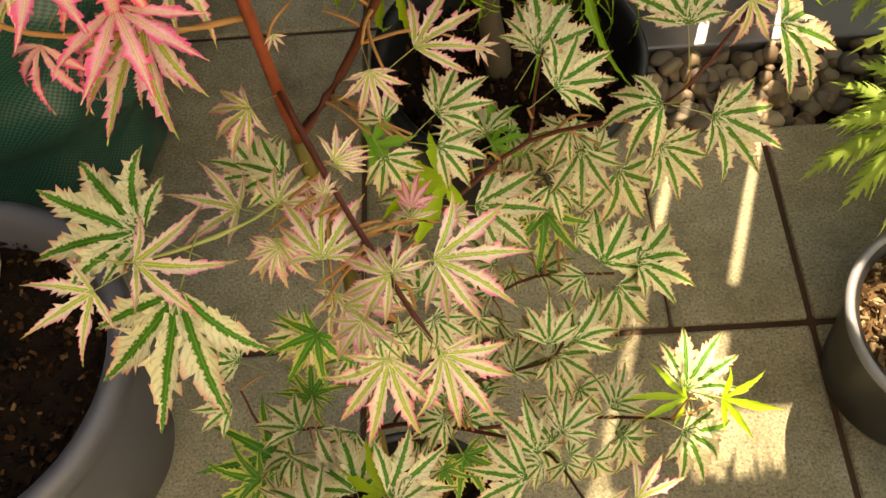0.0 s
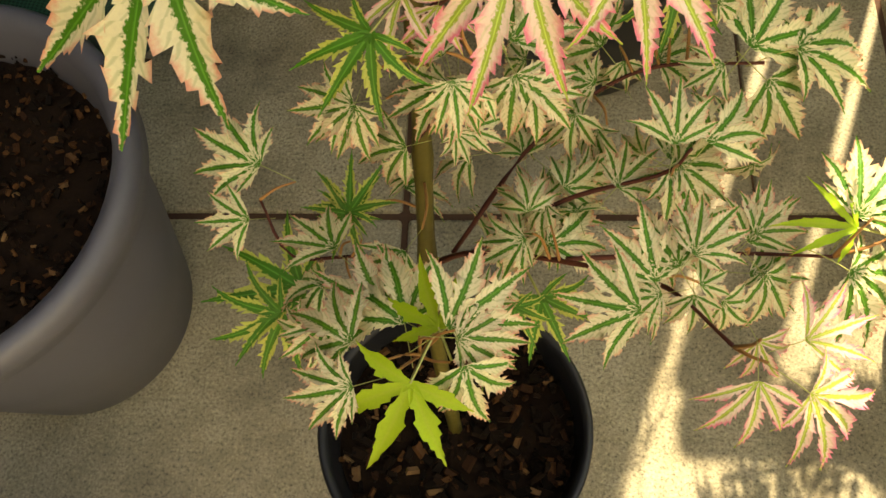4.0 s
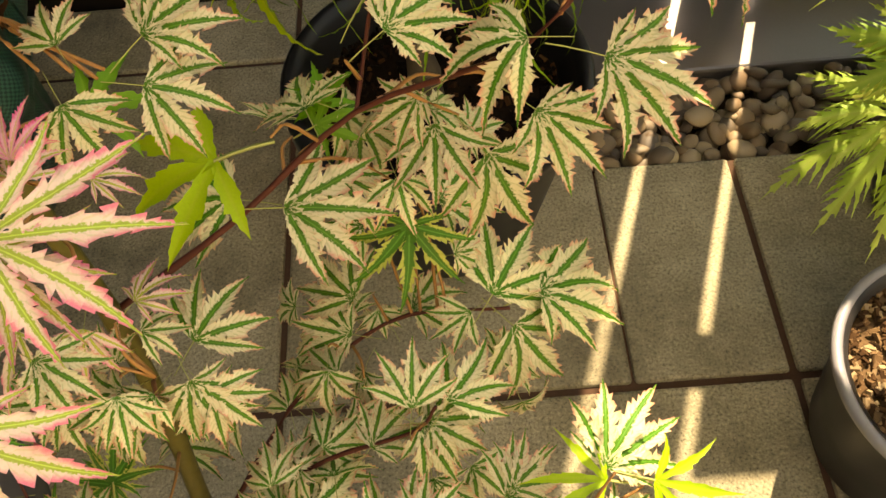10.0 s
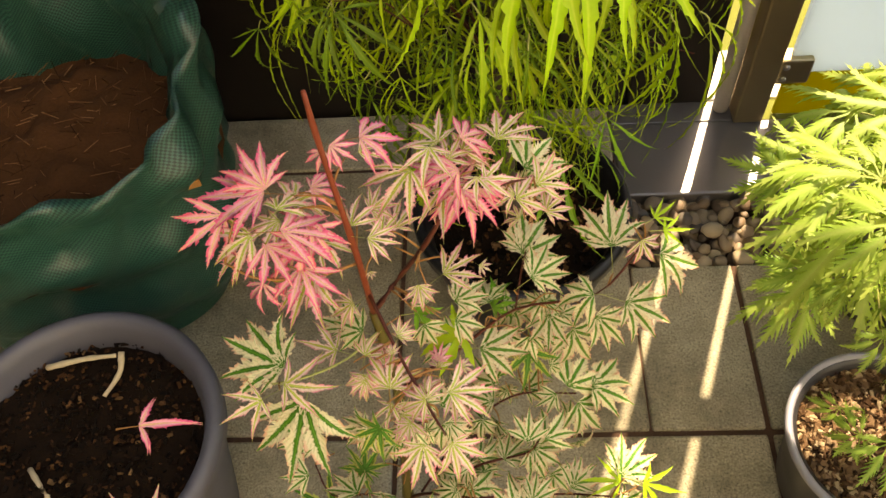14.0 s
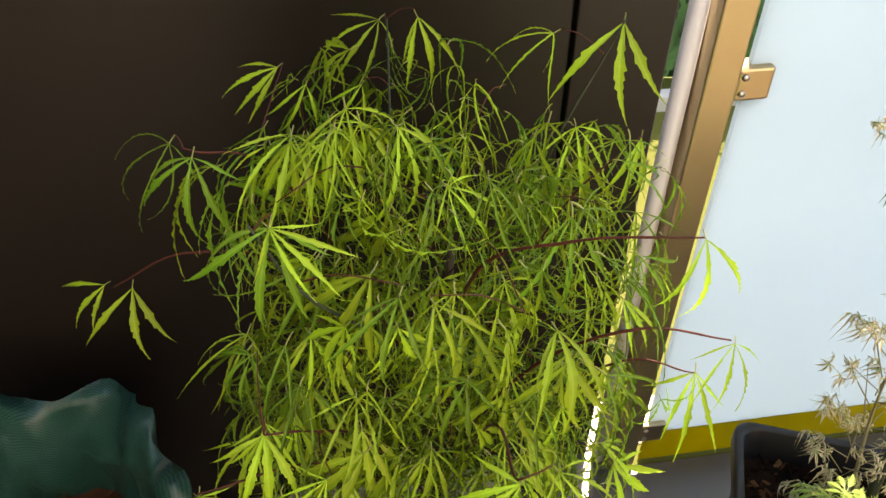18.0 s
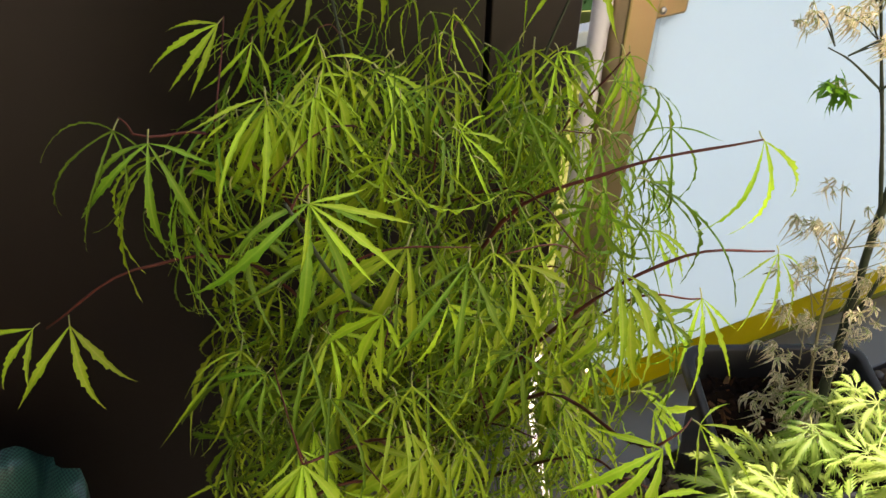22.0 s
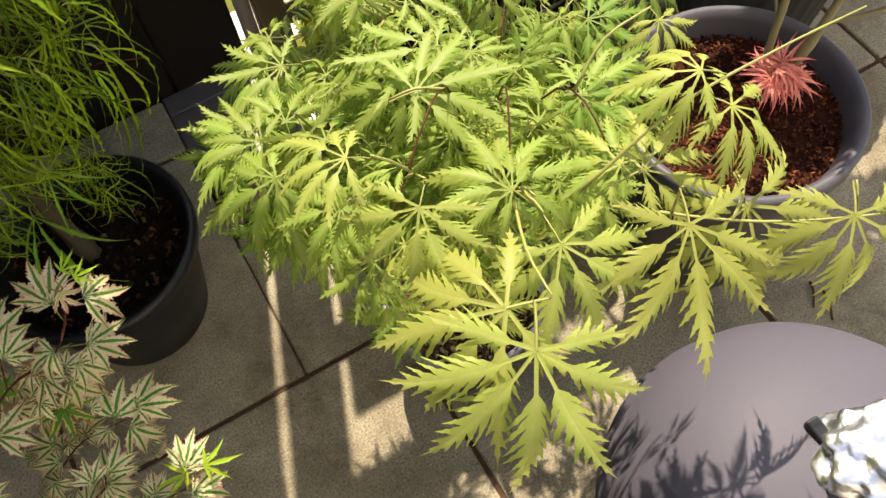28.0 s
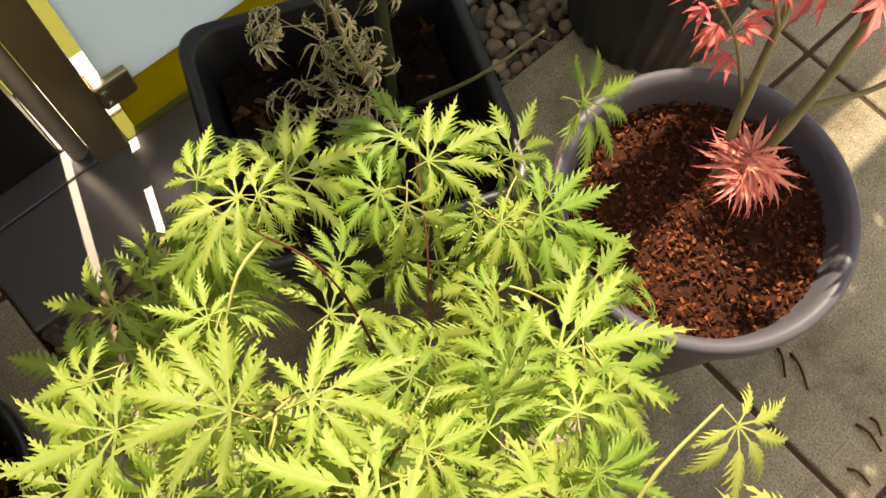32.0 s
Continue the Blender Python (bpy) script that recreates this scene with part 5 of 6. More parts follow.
# ---- pale maple stem ----
pot("nursery_pot", "small black plastic nursery pot with a pale-leaved stem", (-0.225, 0.055, 0), rim_profile(0.066, 0.086, 0.185, 0.005, 0.002), BLACK, 0.155, 0.081, SOIL, "pots", 0, 80, CHIP, 13)
T = Tree(thing("pale_maple", "red-stemmed maple with cream leaves edged in pink", "maple tree", (-0.225, 0.055, 0.15)), MAPLE, 0.4)
T.twig([(-0.225, 0.055, 0.15), (-0.15, 0.10, 0.5), (-0.055, 0.17, 0.86), (-0.035, 0.225, 0.93), (-0.027, 0.255, 0.985)], 0.005, 0.0018, BARK_RED, "trunk", 22)
T.place(-0.025, 0.249, 0.965, 0.012, 0.038, 0.027, "pale")
T.place(-0.026, 0.228, 0.926, 0.07, 0.017, 0.011, "pale")
T.place(-0.031, 0.195, 0.889, 0.064, 0.013, 0.008, "pale")
T.place(-0.027, 0.249, 0.963, -0.017, 0.016, 0.012, "pale")
T.place(-0.028, 0.227, 0.925, 0.012, 0.021, 0.015, "pale")
T.place(-0.033, 0.194, 0.89, -0.006, 0.031, 0.022, "pale")
T.place(-0.007, 0.226, 0.636, 0.029, 0.004, -0.001, "spear")
T.place(-0.058, 0.198, 0.497, 0.019, 0.035, 0.014, "pale")
T.place(-0.007, 0.226, 0.636, 0.029, 0.004, -0.001, "spear")
T.join(STALK_RED, 0.001, 0.006)

# ---- willow-leaved maple ----
T = Tree(thing("willow_maple", "bushy green maple with long drooping ribbon leaves", "maple tree", (0.212, 0.72, 0.15)), WILLOW, 0.09, (0, -0.6, 0.8), 1.25)
T.twig([(0.205, 0.70, 0.15), (0.19, 0.73, 0.28), (0.185, 0.74, 0.55), (0.20, 0.75, 0.85)], 0.014, 0.004, BARK_BROWN, "trunk", 22)
T.twig([(0.185, 0.74, 0.5), (0.13, 0.66, 0.80), (0.06, 0.58, 0.97), (0.03, 0.56, 1.06)], 0.0025, 0.0009, BARK_DARK, "limb", 16)
T.twig([(0.19, 0.74, 0.6), (0.15, 0.78, 0.9), (0.155, 0.88, 1.04)], 0.0025, 0.0009, BARK_DARK, "limb", 16)
T.twig([(0.19, 0.74, 0.55), (0.28, 0.76, 0.9), (0.358, 0.779, 1.075)], 0.0025, 0.0009, BARK_DARK, "limb", 16)
T.twig([(0.19, 0.735, 0.6), (0.20, 0.65, 0.90), (0.27, 0.60, 0.98), (0.36, 0.563, 1.005)], 0.0022, 0.0008, BARK_RED, "limb", 16)
T.twig([(0.185, 0.735, 0.5), (0.25, 0.62, 0.80), (0.33, 0.58, 0.89), (0.41, 0.56, 0.885)], 0.0022, 0.0008, BARK_RED, "limb", 16)
T.twig([(0.19, 0.735, 0.45), (0.21, 0.58, 0.78), (0.195, 0.45, 0.90), (0.189, 0.42, 0.94)], 0.0019, 0.0008, BARK_RED, "limb", 16)
T.twig([(0.185, 0.735, 0.5), (0.05, 0.73, 0.84), (-0.05, 0.735, 0.89), (-0.13, 0.742, 0.85)], 0.0019, 0.0008, BARK_RED, "limb", 16)
T.twig([(0.185, 0.73, 0.4), (0.10, 0.62, 0.72), (0.05, 0.56, 0.83), (0.013, 0.546, 0.852)], 0.0019, 0.0008, BARK_RED, "limb", 16)
T.twig([(0.185, 0.73, 0.4), (0.06, 0.60, 0.72), (-0.055, 0.553, 0.77)], 0.0019, 0.0008, BARK_RED, "limb", 16)
T.twig([(0.187, 0.735, 0.4), (0.24, 0.56, 0.70), (0.24, 0.48, 0.78)], 0.0019, 0.0008, BARK_RED, "limb", 16)
T.twig([(0.19, 0.735, 0.6), (0.30, 0.74, 0.88), (0.377, 0.741, 0.975)], 0.0019, 0.0008, BARK_RED, "limb", 16)
T.twig([(0.19, 0.735, 0.6), (0.05, 0.74, 0.95), (-0.03, 0.715, 1.02)], 0.0019, 0.0008, BARK_RED, "limb", 16)
T.twig([(0.19, 0.735, 0.5), (0.36, 0.68, 0.72), (0.443, 0.644, 0.736)], 0.0019, 0.0008, BARK_RED, "limb", 16)
T.place(0.126, 0.539, 1.0, -0.033, -0.046, -0.056, "dark")
T.place(0.043, 0.564, 1.053, -0.025, -0.056, -0.066, "dark")
T.place(0.043, 0.564, 1.053, 0.042, -0.036, -0.032, "broad")
T.place(-0.114, 0.743, 0.845, -0.013, -0.048, -0.055, "broad")
T.place(-0.023, 0.704, 1.018, -0.024, -0.052, -0.061, "dark")
T.place(0.158, 0.776, 0.989, 0.017, -0.048, -0.05, "dark")
T.place(0.057, 0.611, 0.895, 0.037, -0.041, -0.038, "dark")
T.place(0.149, 0.904, 1.027, -0.062, -0.031, -0.045, "dark")
T.place(0.357, 0.779, 1.072, -0.026, -0.054, -0.064, "broad")
T.place(0.362, 0.563, 1.003, 0.008, -0.049, -0.052, "dark")
T.place(0.413, 0.558, 0.882, -0.016, -0.04, -0.047, "dark")
T.place(0.377, 0.741, 0.973, -0.025, -0.043, -0.051, "broad")
T.place(0.014, 0.556, 0.854, 0.002, -0.041, -0.045, "broad")
T.place(-0.041, 0.719, 1.023, -0.046, -0.041, -0.054, "thread")
T.place(0.32, 0.764, 0.975, 0.003, -0.053, -0.058, "dark")
T.place(0.15, 0.529, 0.999, 0.026, -0.041, -0.041, "dark")
T.place(-0.139, 0.746, 0.85, -0.046, -0.014, -0.023, "broad")
T.place(0.123, 0.808, 1.012, -0.025, -0.024, -0.031, "dark")
T.place(0.049, 0.804, 1.038, -0.049, -0.021, -0.032, "broad")
T.place(0.072, 0.805, 1.018, -0.018, -0.032, -0.038, "dark")
T.place(0.299, 0.798, 1.056, -0.062, -0.018, -0.031, "thread")
T.place(0.008, 0.596, 0.893, -0.047, -0.015, -0.024, "dark")
T.place(0.183, 0.861, 1.049, 0.025, -0.051, -0.052, "dark")
T.place(0.19, 0.418, 0.938, -0.051, -0.022, -0.027, "broad")
T.place(0.013, 0.546, 0.852, 0.004, -0.06, -0.052, "broad")
T.place(0.013, 0.546, 0.852, -0.032, -0.026, -0.028, "broad")
T.place(-0.055, 0.553, 0.765, -0.009, -0.061, -0.055, "broad")
T.place(-0.055, 0.553, 0.765, 0.043, -0.03, -0.02, "broad")
T.place(-0.055, 0.553, 0.765, -0.04, -0.024, -0.026, "broad")
T.place(0.059, 0.519, 0.818, -0.043, -0.018, -0.022, "broad")
T.place(0.077, 0.528, 0.798, 0.005, -0.042, -0.037, "broad")
T.place(0.109, 0.547, 0.803, -0.029, -0.03, -0.031, "dark")
T.place(0.216, 0.463, 0.781, -0.055, -0.067, -0.067, "broad")
T.place(0.254, 0.47, 0.764, -0.006, -0.041, -0.036, "broad")
T.place(0.259, 0.467, 0.763, 0.024, -0.06, -0.049, "broad")
T.place(0.164, 0.622, 0.814, -0.041, -0.041, -0.042, "dark")
T.place(0.057, 0.61, 0.895, 0.002, -0.044, -0.039, "dark")
T.place(0.063, 0.536, 0.641, -0.032, -0.04, -0.04, "dark")
T.place(0.069, 0.534, 0.639, 0.033, -0.052, -0.041, "dark")
T.place(0.444, 0.645, 0.736, -0.026, -0.064, -0.06, "broad")
T.place(0.213, 0.465, 0.782, -0.03, -0.012, -0.015, "broad")
T.place(0.216, 0.42, 0.943, 0.031, -0.038, -0.029, "dark")
T.scatter(60, (0.17, 0.72, 0.93), (0.24, 0.18, 0.13), 0.105, ["dark", "thread", "thread"], r, 1.2, 0.3)
T.scatter(46, (0.15, 0.78, 1.0), (0.14, 0.12, 0.06), 0.10, ["thread", "dark", "thread"], r, 1.0, 0.2)
T.scatter(26, (0.32, 0.75, 0.93), (0.07, 0.07, 0.10), 0.10, ["thread", "dark", "thread"], r, 1.2, 0.2)
T.scatter(60, (0.18, 0.69, 0.74), (0.26, 0.19, 0.13), 0.11, ["dark", "thread", "dark", "thread", "broad"], r, 1.5, 0.35)
T.scatter(70, (0.19, 0.68, 0.55), (0.24, 0.19, 0.13), 0.11, ["thread", "thread", "dark"], r, 1.7, 0.35)
T.scatter(34, (0.20, 0.66, 0.44), (0.15, 0.08, 0.09), 0.10, ["thread"], r, 1.7)
T.scatter(46, (0.13, 0.71, 0.47), (0.20, 0.15, 0.08), 0.105, ["thread", "dark"], r, 1.7, 0.3)
T.scatter(16, (0.27, 0.67, 0.33), (0.03, 0.04, 0.03), 0.08, ["thread"], r, 0.9)
T.scatter(34, (0.18, 0.64, 0.74), (0.22, 0.15, 0.26), 0.092, ["broad"], r, 1.4, 0.55)
T.scatter(330, (0.18, 0.70, 0.82), (0.23, 0.17, 0.23), 0.11, ["dark", "thread", "thread"], r, 1.5, 0.0, 1.0, True)
T.scatter(210, (0.17, 0.71, 0.60), (0.22, 0.16, 0.14), 0.105, ["dark", "thread", "thread"], r, 1.7, 0.0, 1.0, True)
T.mass()
for k in range(26):
    a, h = k * 2.4, 0.34 + 0.6 * k / 26
    q = 0.17 * r.uniform(0.6, 1.2)
    T.twig([(0.19, 0.735, h), (0.19 + 0.6 * q * math.cos(a), 0.72 + 0.6 * q * math.sin(a), h + 0.09), (0.19 + q * math.cos(a), 0.71 + q * math.sin(a), h + 0.08)], 0.0010, 0.0005, BARK_RED, "twig", 7)
T.join(BARK_RED, 0.0006)

# ---- lace-leaved maple ----
T = Tree(thing("lace_maple", "lime green weeping maple with finely cut lacy leaves", "maple tree", (0.592, 0.405, 0.115)), LACE, 0.3, (0, -0.2, 1), 1.18, 0.65)
T.twig([(0.592, 0.405, 0.115), (0.60, 0.40, 0.3), (0.61, 0.38, 0.45), (0.60, 0.36, 0.56)], 0.008, 0.003, BARK_GREEN, "trunk", 16)
for x, y, z in ((0.54, 0.43, 0.64), (0.48, 0.53, 0.52), (0.43, 0.42, 0.57), (0.54, 0.36, 0.63), (0.55, 0.24, 0.66), (0.62, 0.21, 0.65), (0.72, 0.33, 0.52), (0.74, 0.45, 0.50), (0.73, 0.53, 0.52), (0.60, 0.51, 0.63), (0.88, 0.50, 0.44), (0.47, 0.25, 0.68)):
    T.twig([(0.607, 0.385, 0.40), ((0.607 + x) / 2 + 0.01, (0.385 + y) / 2, z - 0.01), (x, y, z - 0.012)], 0.0016, 0.0008, BARK_RED, "limb", 12)
T.twig([(0.59, 0.22, 0.64), (0.65, 0.215, 0.69), (0.714, 0.21, 0.705), (0.78, 0.205, 0.71)], 0.0018, 0.0009, STALK, "limb")
T.twig([(0.60, 0.20, 0.64), (0.67, 0.14, 0.645), (0.75, 0.09, 0.66)], 0.0018, 0.0009, STALK, "limb")
T.place(0.526, 0.435, 0.663, -0.037, -0.009, -0.009, "lime")
T.place(0.473, 0.548, 0.502, -0.068, 0.023, -0.007, "lime")
T.place(0.426, 0.432, 0.566, -0.065, 0.033, -0.004, "lime")
T.place(0.427, 0.402, 0.559, -0.089, -0.008, -0.018, "lime")
T.place(0.532, 0.397, 0.639, -0.023, -0.03, -0.011, "lime")
T.place(0.536, 0.36, 0.637, -0.033, -0.044, -0.016, "lime")
T.place(0.562, 0.364, 0.635, 0.051, -0.003, 0.009, "lime")
T.place(0.716, 0.333, 0.511, -0.009, -0.073, -0.018, "green")
T.place(0.588, 0.317, 0.608, 0.017, -0.036, -0.005, "lime")
T.place(0.54, 0.237, 0.664, -0.042, 0.045, 0.003, "lime")
T.place(0.618, 0.221, 0.651, -0.01, 0.044, 0.008, "yellow")
T.place(0.543, 0.307, 0.63, -0.026, -0.03, -0.011, "lime")
T.place(0.459, 0.428, 0.576, 0.007, 0.044, 0.011, "lime")
T.place(0.561, 0.407, 0.628, -0.002, 0.033, 0.007, "lime")
T.place(0.554, 0.483, 0.622, -0.018, 0.023, 0.002, "lime")
T.place(0.613, 0.4, 0.598, -0.016, 0.037, 0.005, "green")
T.place(0.727, 0.463, 0.505, -0.016, -0.028, -0.009, "green")
T.place(0.485, 0.153, 0.703, -0.08, 0.024, -0.006, "yellow")
T.place(0.486, 0.118, 0.709, -0.042, -0.063, -0.035, "yellow")
T.place(0.545, 0.176, 0.674, 0.0, -0.065, -0.027, "yellow")
T.place(0.618, 0.151, 0.664, -0.026, -0.065, -0.033, "yellow")
T.place(0.68, 0.157, 0.623, -0.017, -0.071, -0.033, "yellow")
T.place(0.703, 0.107, 0.664, -0.037, -0.051, -0.029, "yellow")
T.place(0.55, 0.251, 0.643, 0.051, 0.019, 0.018, "lime")
T.place(0.667, 0.223, 0.706, -0.046, 0.029, 0.003, "yellow")
T.place(0.681, 0.196, 0.689, 0.03, -0.047, -0.014, "yellow")
T.place(0.457, 0.275, 0.713, -0.043, 0.02, -0.0, "yellow")
T.place(0.481, 0.231, 0.694, -0.036, -0.038, -0.023, "yellow")
T.place(0.618, 0.221, 0.647, -0.036, 0.027, 0.005, "lime")
T.place(0.63, 0.206, 0.653, 0.057, -0.009, 0.008, "yellow")
T.place(0.425, 0.366, 0.597, -0.059, 0.005, -0.009, "lime")
T.place(0.432, 0.416, 0.581, -0.038, 0.029, 0.014, "lime")
T.place(0.464, 0.386, 0.593, -0.001, -0.051, -0.038, "lime")
T.place(0.535, 0.329, 0.665, 0.062, -0.014, 0.003, "lime")
T.place(0.538, 0.428, 0.67, -0.025, 0.036, 0.022, "lime")
T.place(0.561, 0.362, 0.659, -0.058, 0.022, 0.004, "lime")
T.place(0.742, 0.432, 0.5, -0.024, -0.029, -0.027, "green")
T.place(0.736, 0.538, 0.504, -0.058, -0.019, -0.027, "green")
T.place(0.888, 0.499, 0.429, 0.045, -0.043, -0.022, "green")
T.place(0.435, 0.329, 0.516, 0.004, -0.024, -0.017, "green")
T.place(0.463, 0.25, 0.547, -0.03, -0.009, -0.013, "green")
T.place(0.539, 0.227, 0.678, -0.026, 0.035, 0.021, "lime")
T.place(0.461, 0.277, 0.659, -0.034, -0.008, -0.014, "lime")
T.place(0.478, 0.487, 0.568, -0.055, 0.019, 0.002, "lime")
T.place(0.613, 0.509, 0.64, 0.02, -0.02, -0.0, "lime")
T.place(0.725, 0.543, 0.517, -0.015, 0.046, 0.008, "green")
T.place(0.731, 0.513, 0.517, 0.047, -0.013, 0.008, "lime")
T.place(0.739, 0.449, 0.506, 0.017, -0.041, -0.007, "lime")
T.place(0.708, 0.321, 0.512, 0.011, -0.05, -0.01, "lime")
T.place(0.764, 0.435, 0.502, 0.03, -0.049, -0.005, "green")
T.place(0.683, 0.513, 0.533, -0.035, 0.018, -0.004, "green")
T.place(0.78, 0.485, 0.503, 0.022, 0.039, 0.016, "green")
T.place(0.482, 0.518, 0.57, -0.041, 0.02, -0.005, "lime")
T.place(0.692, 0.494, 0.526, -0.034, -0.033, -0.018, "lime")
T.place(0.597, 0.544, 0.63, 0.022, 0.02, 0.011, "lime")
T.place(0.603, 0.523, 0.629, -0.031, 0.035, 0.001, "lime")
T.place(0.525, 0.44, 0.672, -0.003, 0.039, 0.009, "lime")
T.place(0.7, 0.42, 0.503, -0.01, 0.027, 0.005, "green")
T.place(0.751, 0.382, 0.497, 0.055, 0.011, 0.017, "green")
T.place(0.57, 0.408, 0.663, 0.039, -0.014, 0.006, "lime")
T.place(0.593, 0.36, 0.635, 0.018, -0.026, -0.002, "lime")
T.place(0.707, 0.361, 0.511, 0.061, -0.037, 0.006, "lime")
T.place(0.644, 0.363, 0.574, -0.045, -0.028, -0.019, "green")
T.place(0.688, 0.279, 0.684, -0.002, -0.033, -0.009, "yellow")
T.place(0.441, 0.438, 0.398, -0.065, -0.007, -0.003, "lime")
T.place(0.442, 0.443, 0.401, -0.038, 0.026, 0.02, "lime")
T.place(0.441, 0.427, 0.392, -0.017, -0.029, -0.02, "lime")
T.place(0.431, 0.492, 0.497, -0.055, -0.016, -0.01, "lime")
T.place(0.431, 0.498, 0.504, -0.043, 0.016, 0.013, "lime")
T.join(STALK)
T.scatter(48, (0.55, 0.38, 0.565), (0.15, 0.15, 0.05), 0.055, ["lime", "lime", "green"], r, 0.5)
T.scatter(36, (0.52, 0.30, 0.60), (0.11, 0.11, 0.05), 0.055, ["lime", "yellow"], r, 0.4)
T.scatter(34, (0.58, 0.30, 0.585), (0.11, 0.11, 0.035), 0.05, ["lime", "green"], r, 0.3)
T.scatter(34, (0.70, 0.42, 0.475), (0.10, 0.14, 0.035), 0.055, ["green", "lime"], r, 0.4)
T.scatter(20, (0.47, 0.42, 0.50), (0.08, 0.12, 0.05), 0.055, ["lime", "green"], r, 0.6)
T.scatter(14, (0.54, 0.36, 0.40), (0.10, 0.10, 0.07), 0.05, ["green"], r, 0.6)
T.scatter(14, (0.53, 0.565, 0.475), (0.05, 0.035, 0.03), 0.062, ["lime", "lime", "yellow"], r, 0.25, 0.0, 1.3)
T.scatter(8, (0.62, 0.56, 0.52), (0.06, 0.05, 0.03), 0.062, ["lime", "green"], r, 0.25, 0.0, 1.3)

# ---- red maple ----
T = Tree(thing("red_maple", "small maple with scarlet and coral spring leaves", "maple tree", (0.955, 0.39, 0.26)), SCARLET, 0.3)
T.twig([(1.012, 0.392, 0.26), (1.045, 0.385, 0.33), (1.085, 0.39, 0.45), (1.15, 0.42, 0.62)], 0.0075, 0.003, BARK_TAN, "trunk", 16)
T.twig([(1.008, 0.40, 0.265), (1.035, 0.425, 0.35), (1.06, 0.45, 0.50), (1.09, 0.47, 0.66)], 0.006, 0.002, BARK_TAN, "trunk", 16)
T.twig([(1.06, 0.385, 0.37), (1.11, 0.35, 0.40), (1.16, 0.34, 0.45)], 0.0035, 0.0012, BARK_TAN, "limb")
for pts in ([(1.035, 0.425, 0.35), (1.03, 0.46, 0.42), (1.01, 0.49, 0.47)], [(1.05, 0.44, 0.44), (1.02, 0.46, 0.52), (1.00, 0.47, 0.58)], [(1.06, 0.45, 0.5), (1.08, 0.50, 0.56), (1.10, 0.53, 0.62)], [(1.085, 0.39, 0.45), (1.12, 0.43, 0.52), (1.13, 0.47, 0.60)], [(1.11, 0.40, 0.52), (1.14, 0.36, 0.55), (1.17, 0.34, 0.60)], [(1.11, 0.35, 0.40), (1.13, 0.31, 0.42), (1.14, 0.28, 0.43)]):
    w = T.twig(pts, 0.0022, 0.0009, BARK_TAN, "twig", 8)
    T.dress(w, 0.35, 1, 4, 0.030, SCARLET["red"], (0, 60), 55, r)
T.scatter(50, (1.14, 0.46, 0.52), (0.12, 0.10, 0.12), 0.046, ["red", "red", "coral"], r, 0.3, 0.0, 0.6)
T.scatter(70, (1.24, 0.50, 0.66), (0.12, 0.10, 0.11), 0.046, ["red", "coral"], r, 0.3, 0.0, 0.6, True)
T.mass()
T.scatter(26, (1.012, 0.383, 0.315), (0.022, 0.022, 0.014), 0.042, ["coral"], r, -0.1, 0.2, 1.4)

# ---- planter maple ----
T = Tree(thing("planter_maple", "thin dark-stemmed maple with withered cream leaves", "maple tree", (0.84, 0.70, 0.225)), {"dry": WITHER, "fresh": MAPLE["mid"]}, 0.3)
T.twig([(0.84, 0.70, 0.225), (0.862, 0.735, 0.40), (0.905, 0.79, 0.60), (0.97, 0.84, 0.85), (1.03, 0.86, 1.1)], 0.0085, 0.003, BARK_DARK, "trunk", 20)
T.twig([(0.857, 0.728, 0.40), (0.90, 0.74, 0.52), (0.97, 0.76, 0.64), (1.05, 0.77, 0.72)], 0.004, 0.0012, BARK_DARK, "limb", 14)
T.twig([(0.83, 0.70, 0.225), (0.805, 0.72, 0.36), (0.80, 0.745, 0.50), (0.81, 0.76, 0.62)], 0.0035, 0.001, BARK_TAN, "limb", 14)
T.twig([(0.86, 0.68, 0.225), (0.90, 0.63, 0.30), (0.95, 0.60, 0.36)], 0.0028, 0.001, BARK_TAN, "limb", 10)
T.twig([(0.90, 0.785, 0.58), (0.88, 0.82, 0.70), (0.85, 0.85, 0.82), (0.81, 0.86, 0.93), (0.80, 0.86, 1.04)], 0.0030, 0.001, BARK_DARK, "limb", 16)
T.twig([(0.865, 0.835, 0.76), (0.82, 0.86, 0.80), (0.77, 0.86, 0.83)], 0.0018, 0.0008, BARK_DARK, "limb", 10)
T.twig([(0.95, 0.825, 0.77), (0.93, 0.84, 0.90), (0.89, 0.86, 1.02)], 0.0024, 0.001, BARK_DARK, "limb", 12)
spots = [(0.86, 0.835, 0.76), (0.84, 0.85, 0.83), (0.82, 0.86, 0.88), (0.81, 0.86, 0.95), (0.80, 0.86, 1.03), (0.81, 0.86, 0.81), (0.78, 0.86, 0.83), (0.94, 0.84, 0.88), (0.91, 0.85, 0.96), (0.89, 0.86, 1.02), (0.98, 0.84, 0.90), (1.0, 0.85, 1.0), (1.03, 0.77, 0.71)]
for k in range(32):
    x, y, h = spots[k % 13]
    a, q = k * 2.4, r.uniform(0.025, 0.06)
    w = T.twig([(x, y, h), (x + 0.5 * q * math.cos(a), y + 0.4 * q * math.sin(a), h + 0.02), (x + q * math.cos(a), y + 0.7 * q * math.sin(a), h + 0.03)], 0.0011, 0.0005, BARK_DARK, "twig", 6)
    T.scatter(7, (x + q * math.cos(a), y + 0.7 * q * math.sin(a), h + 0.025), (0.026, 0.022, 0.018), 0.020, ["dry"], r, 0.6, 0.0, 0.5, True)
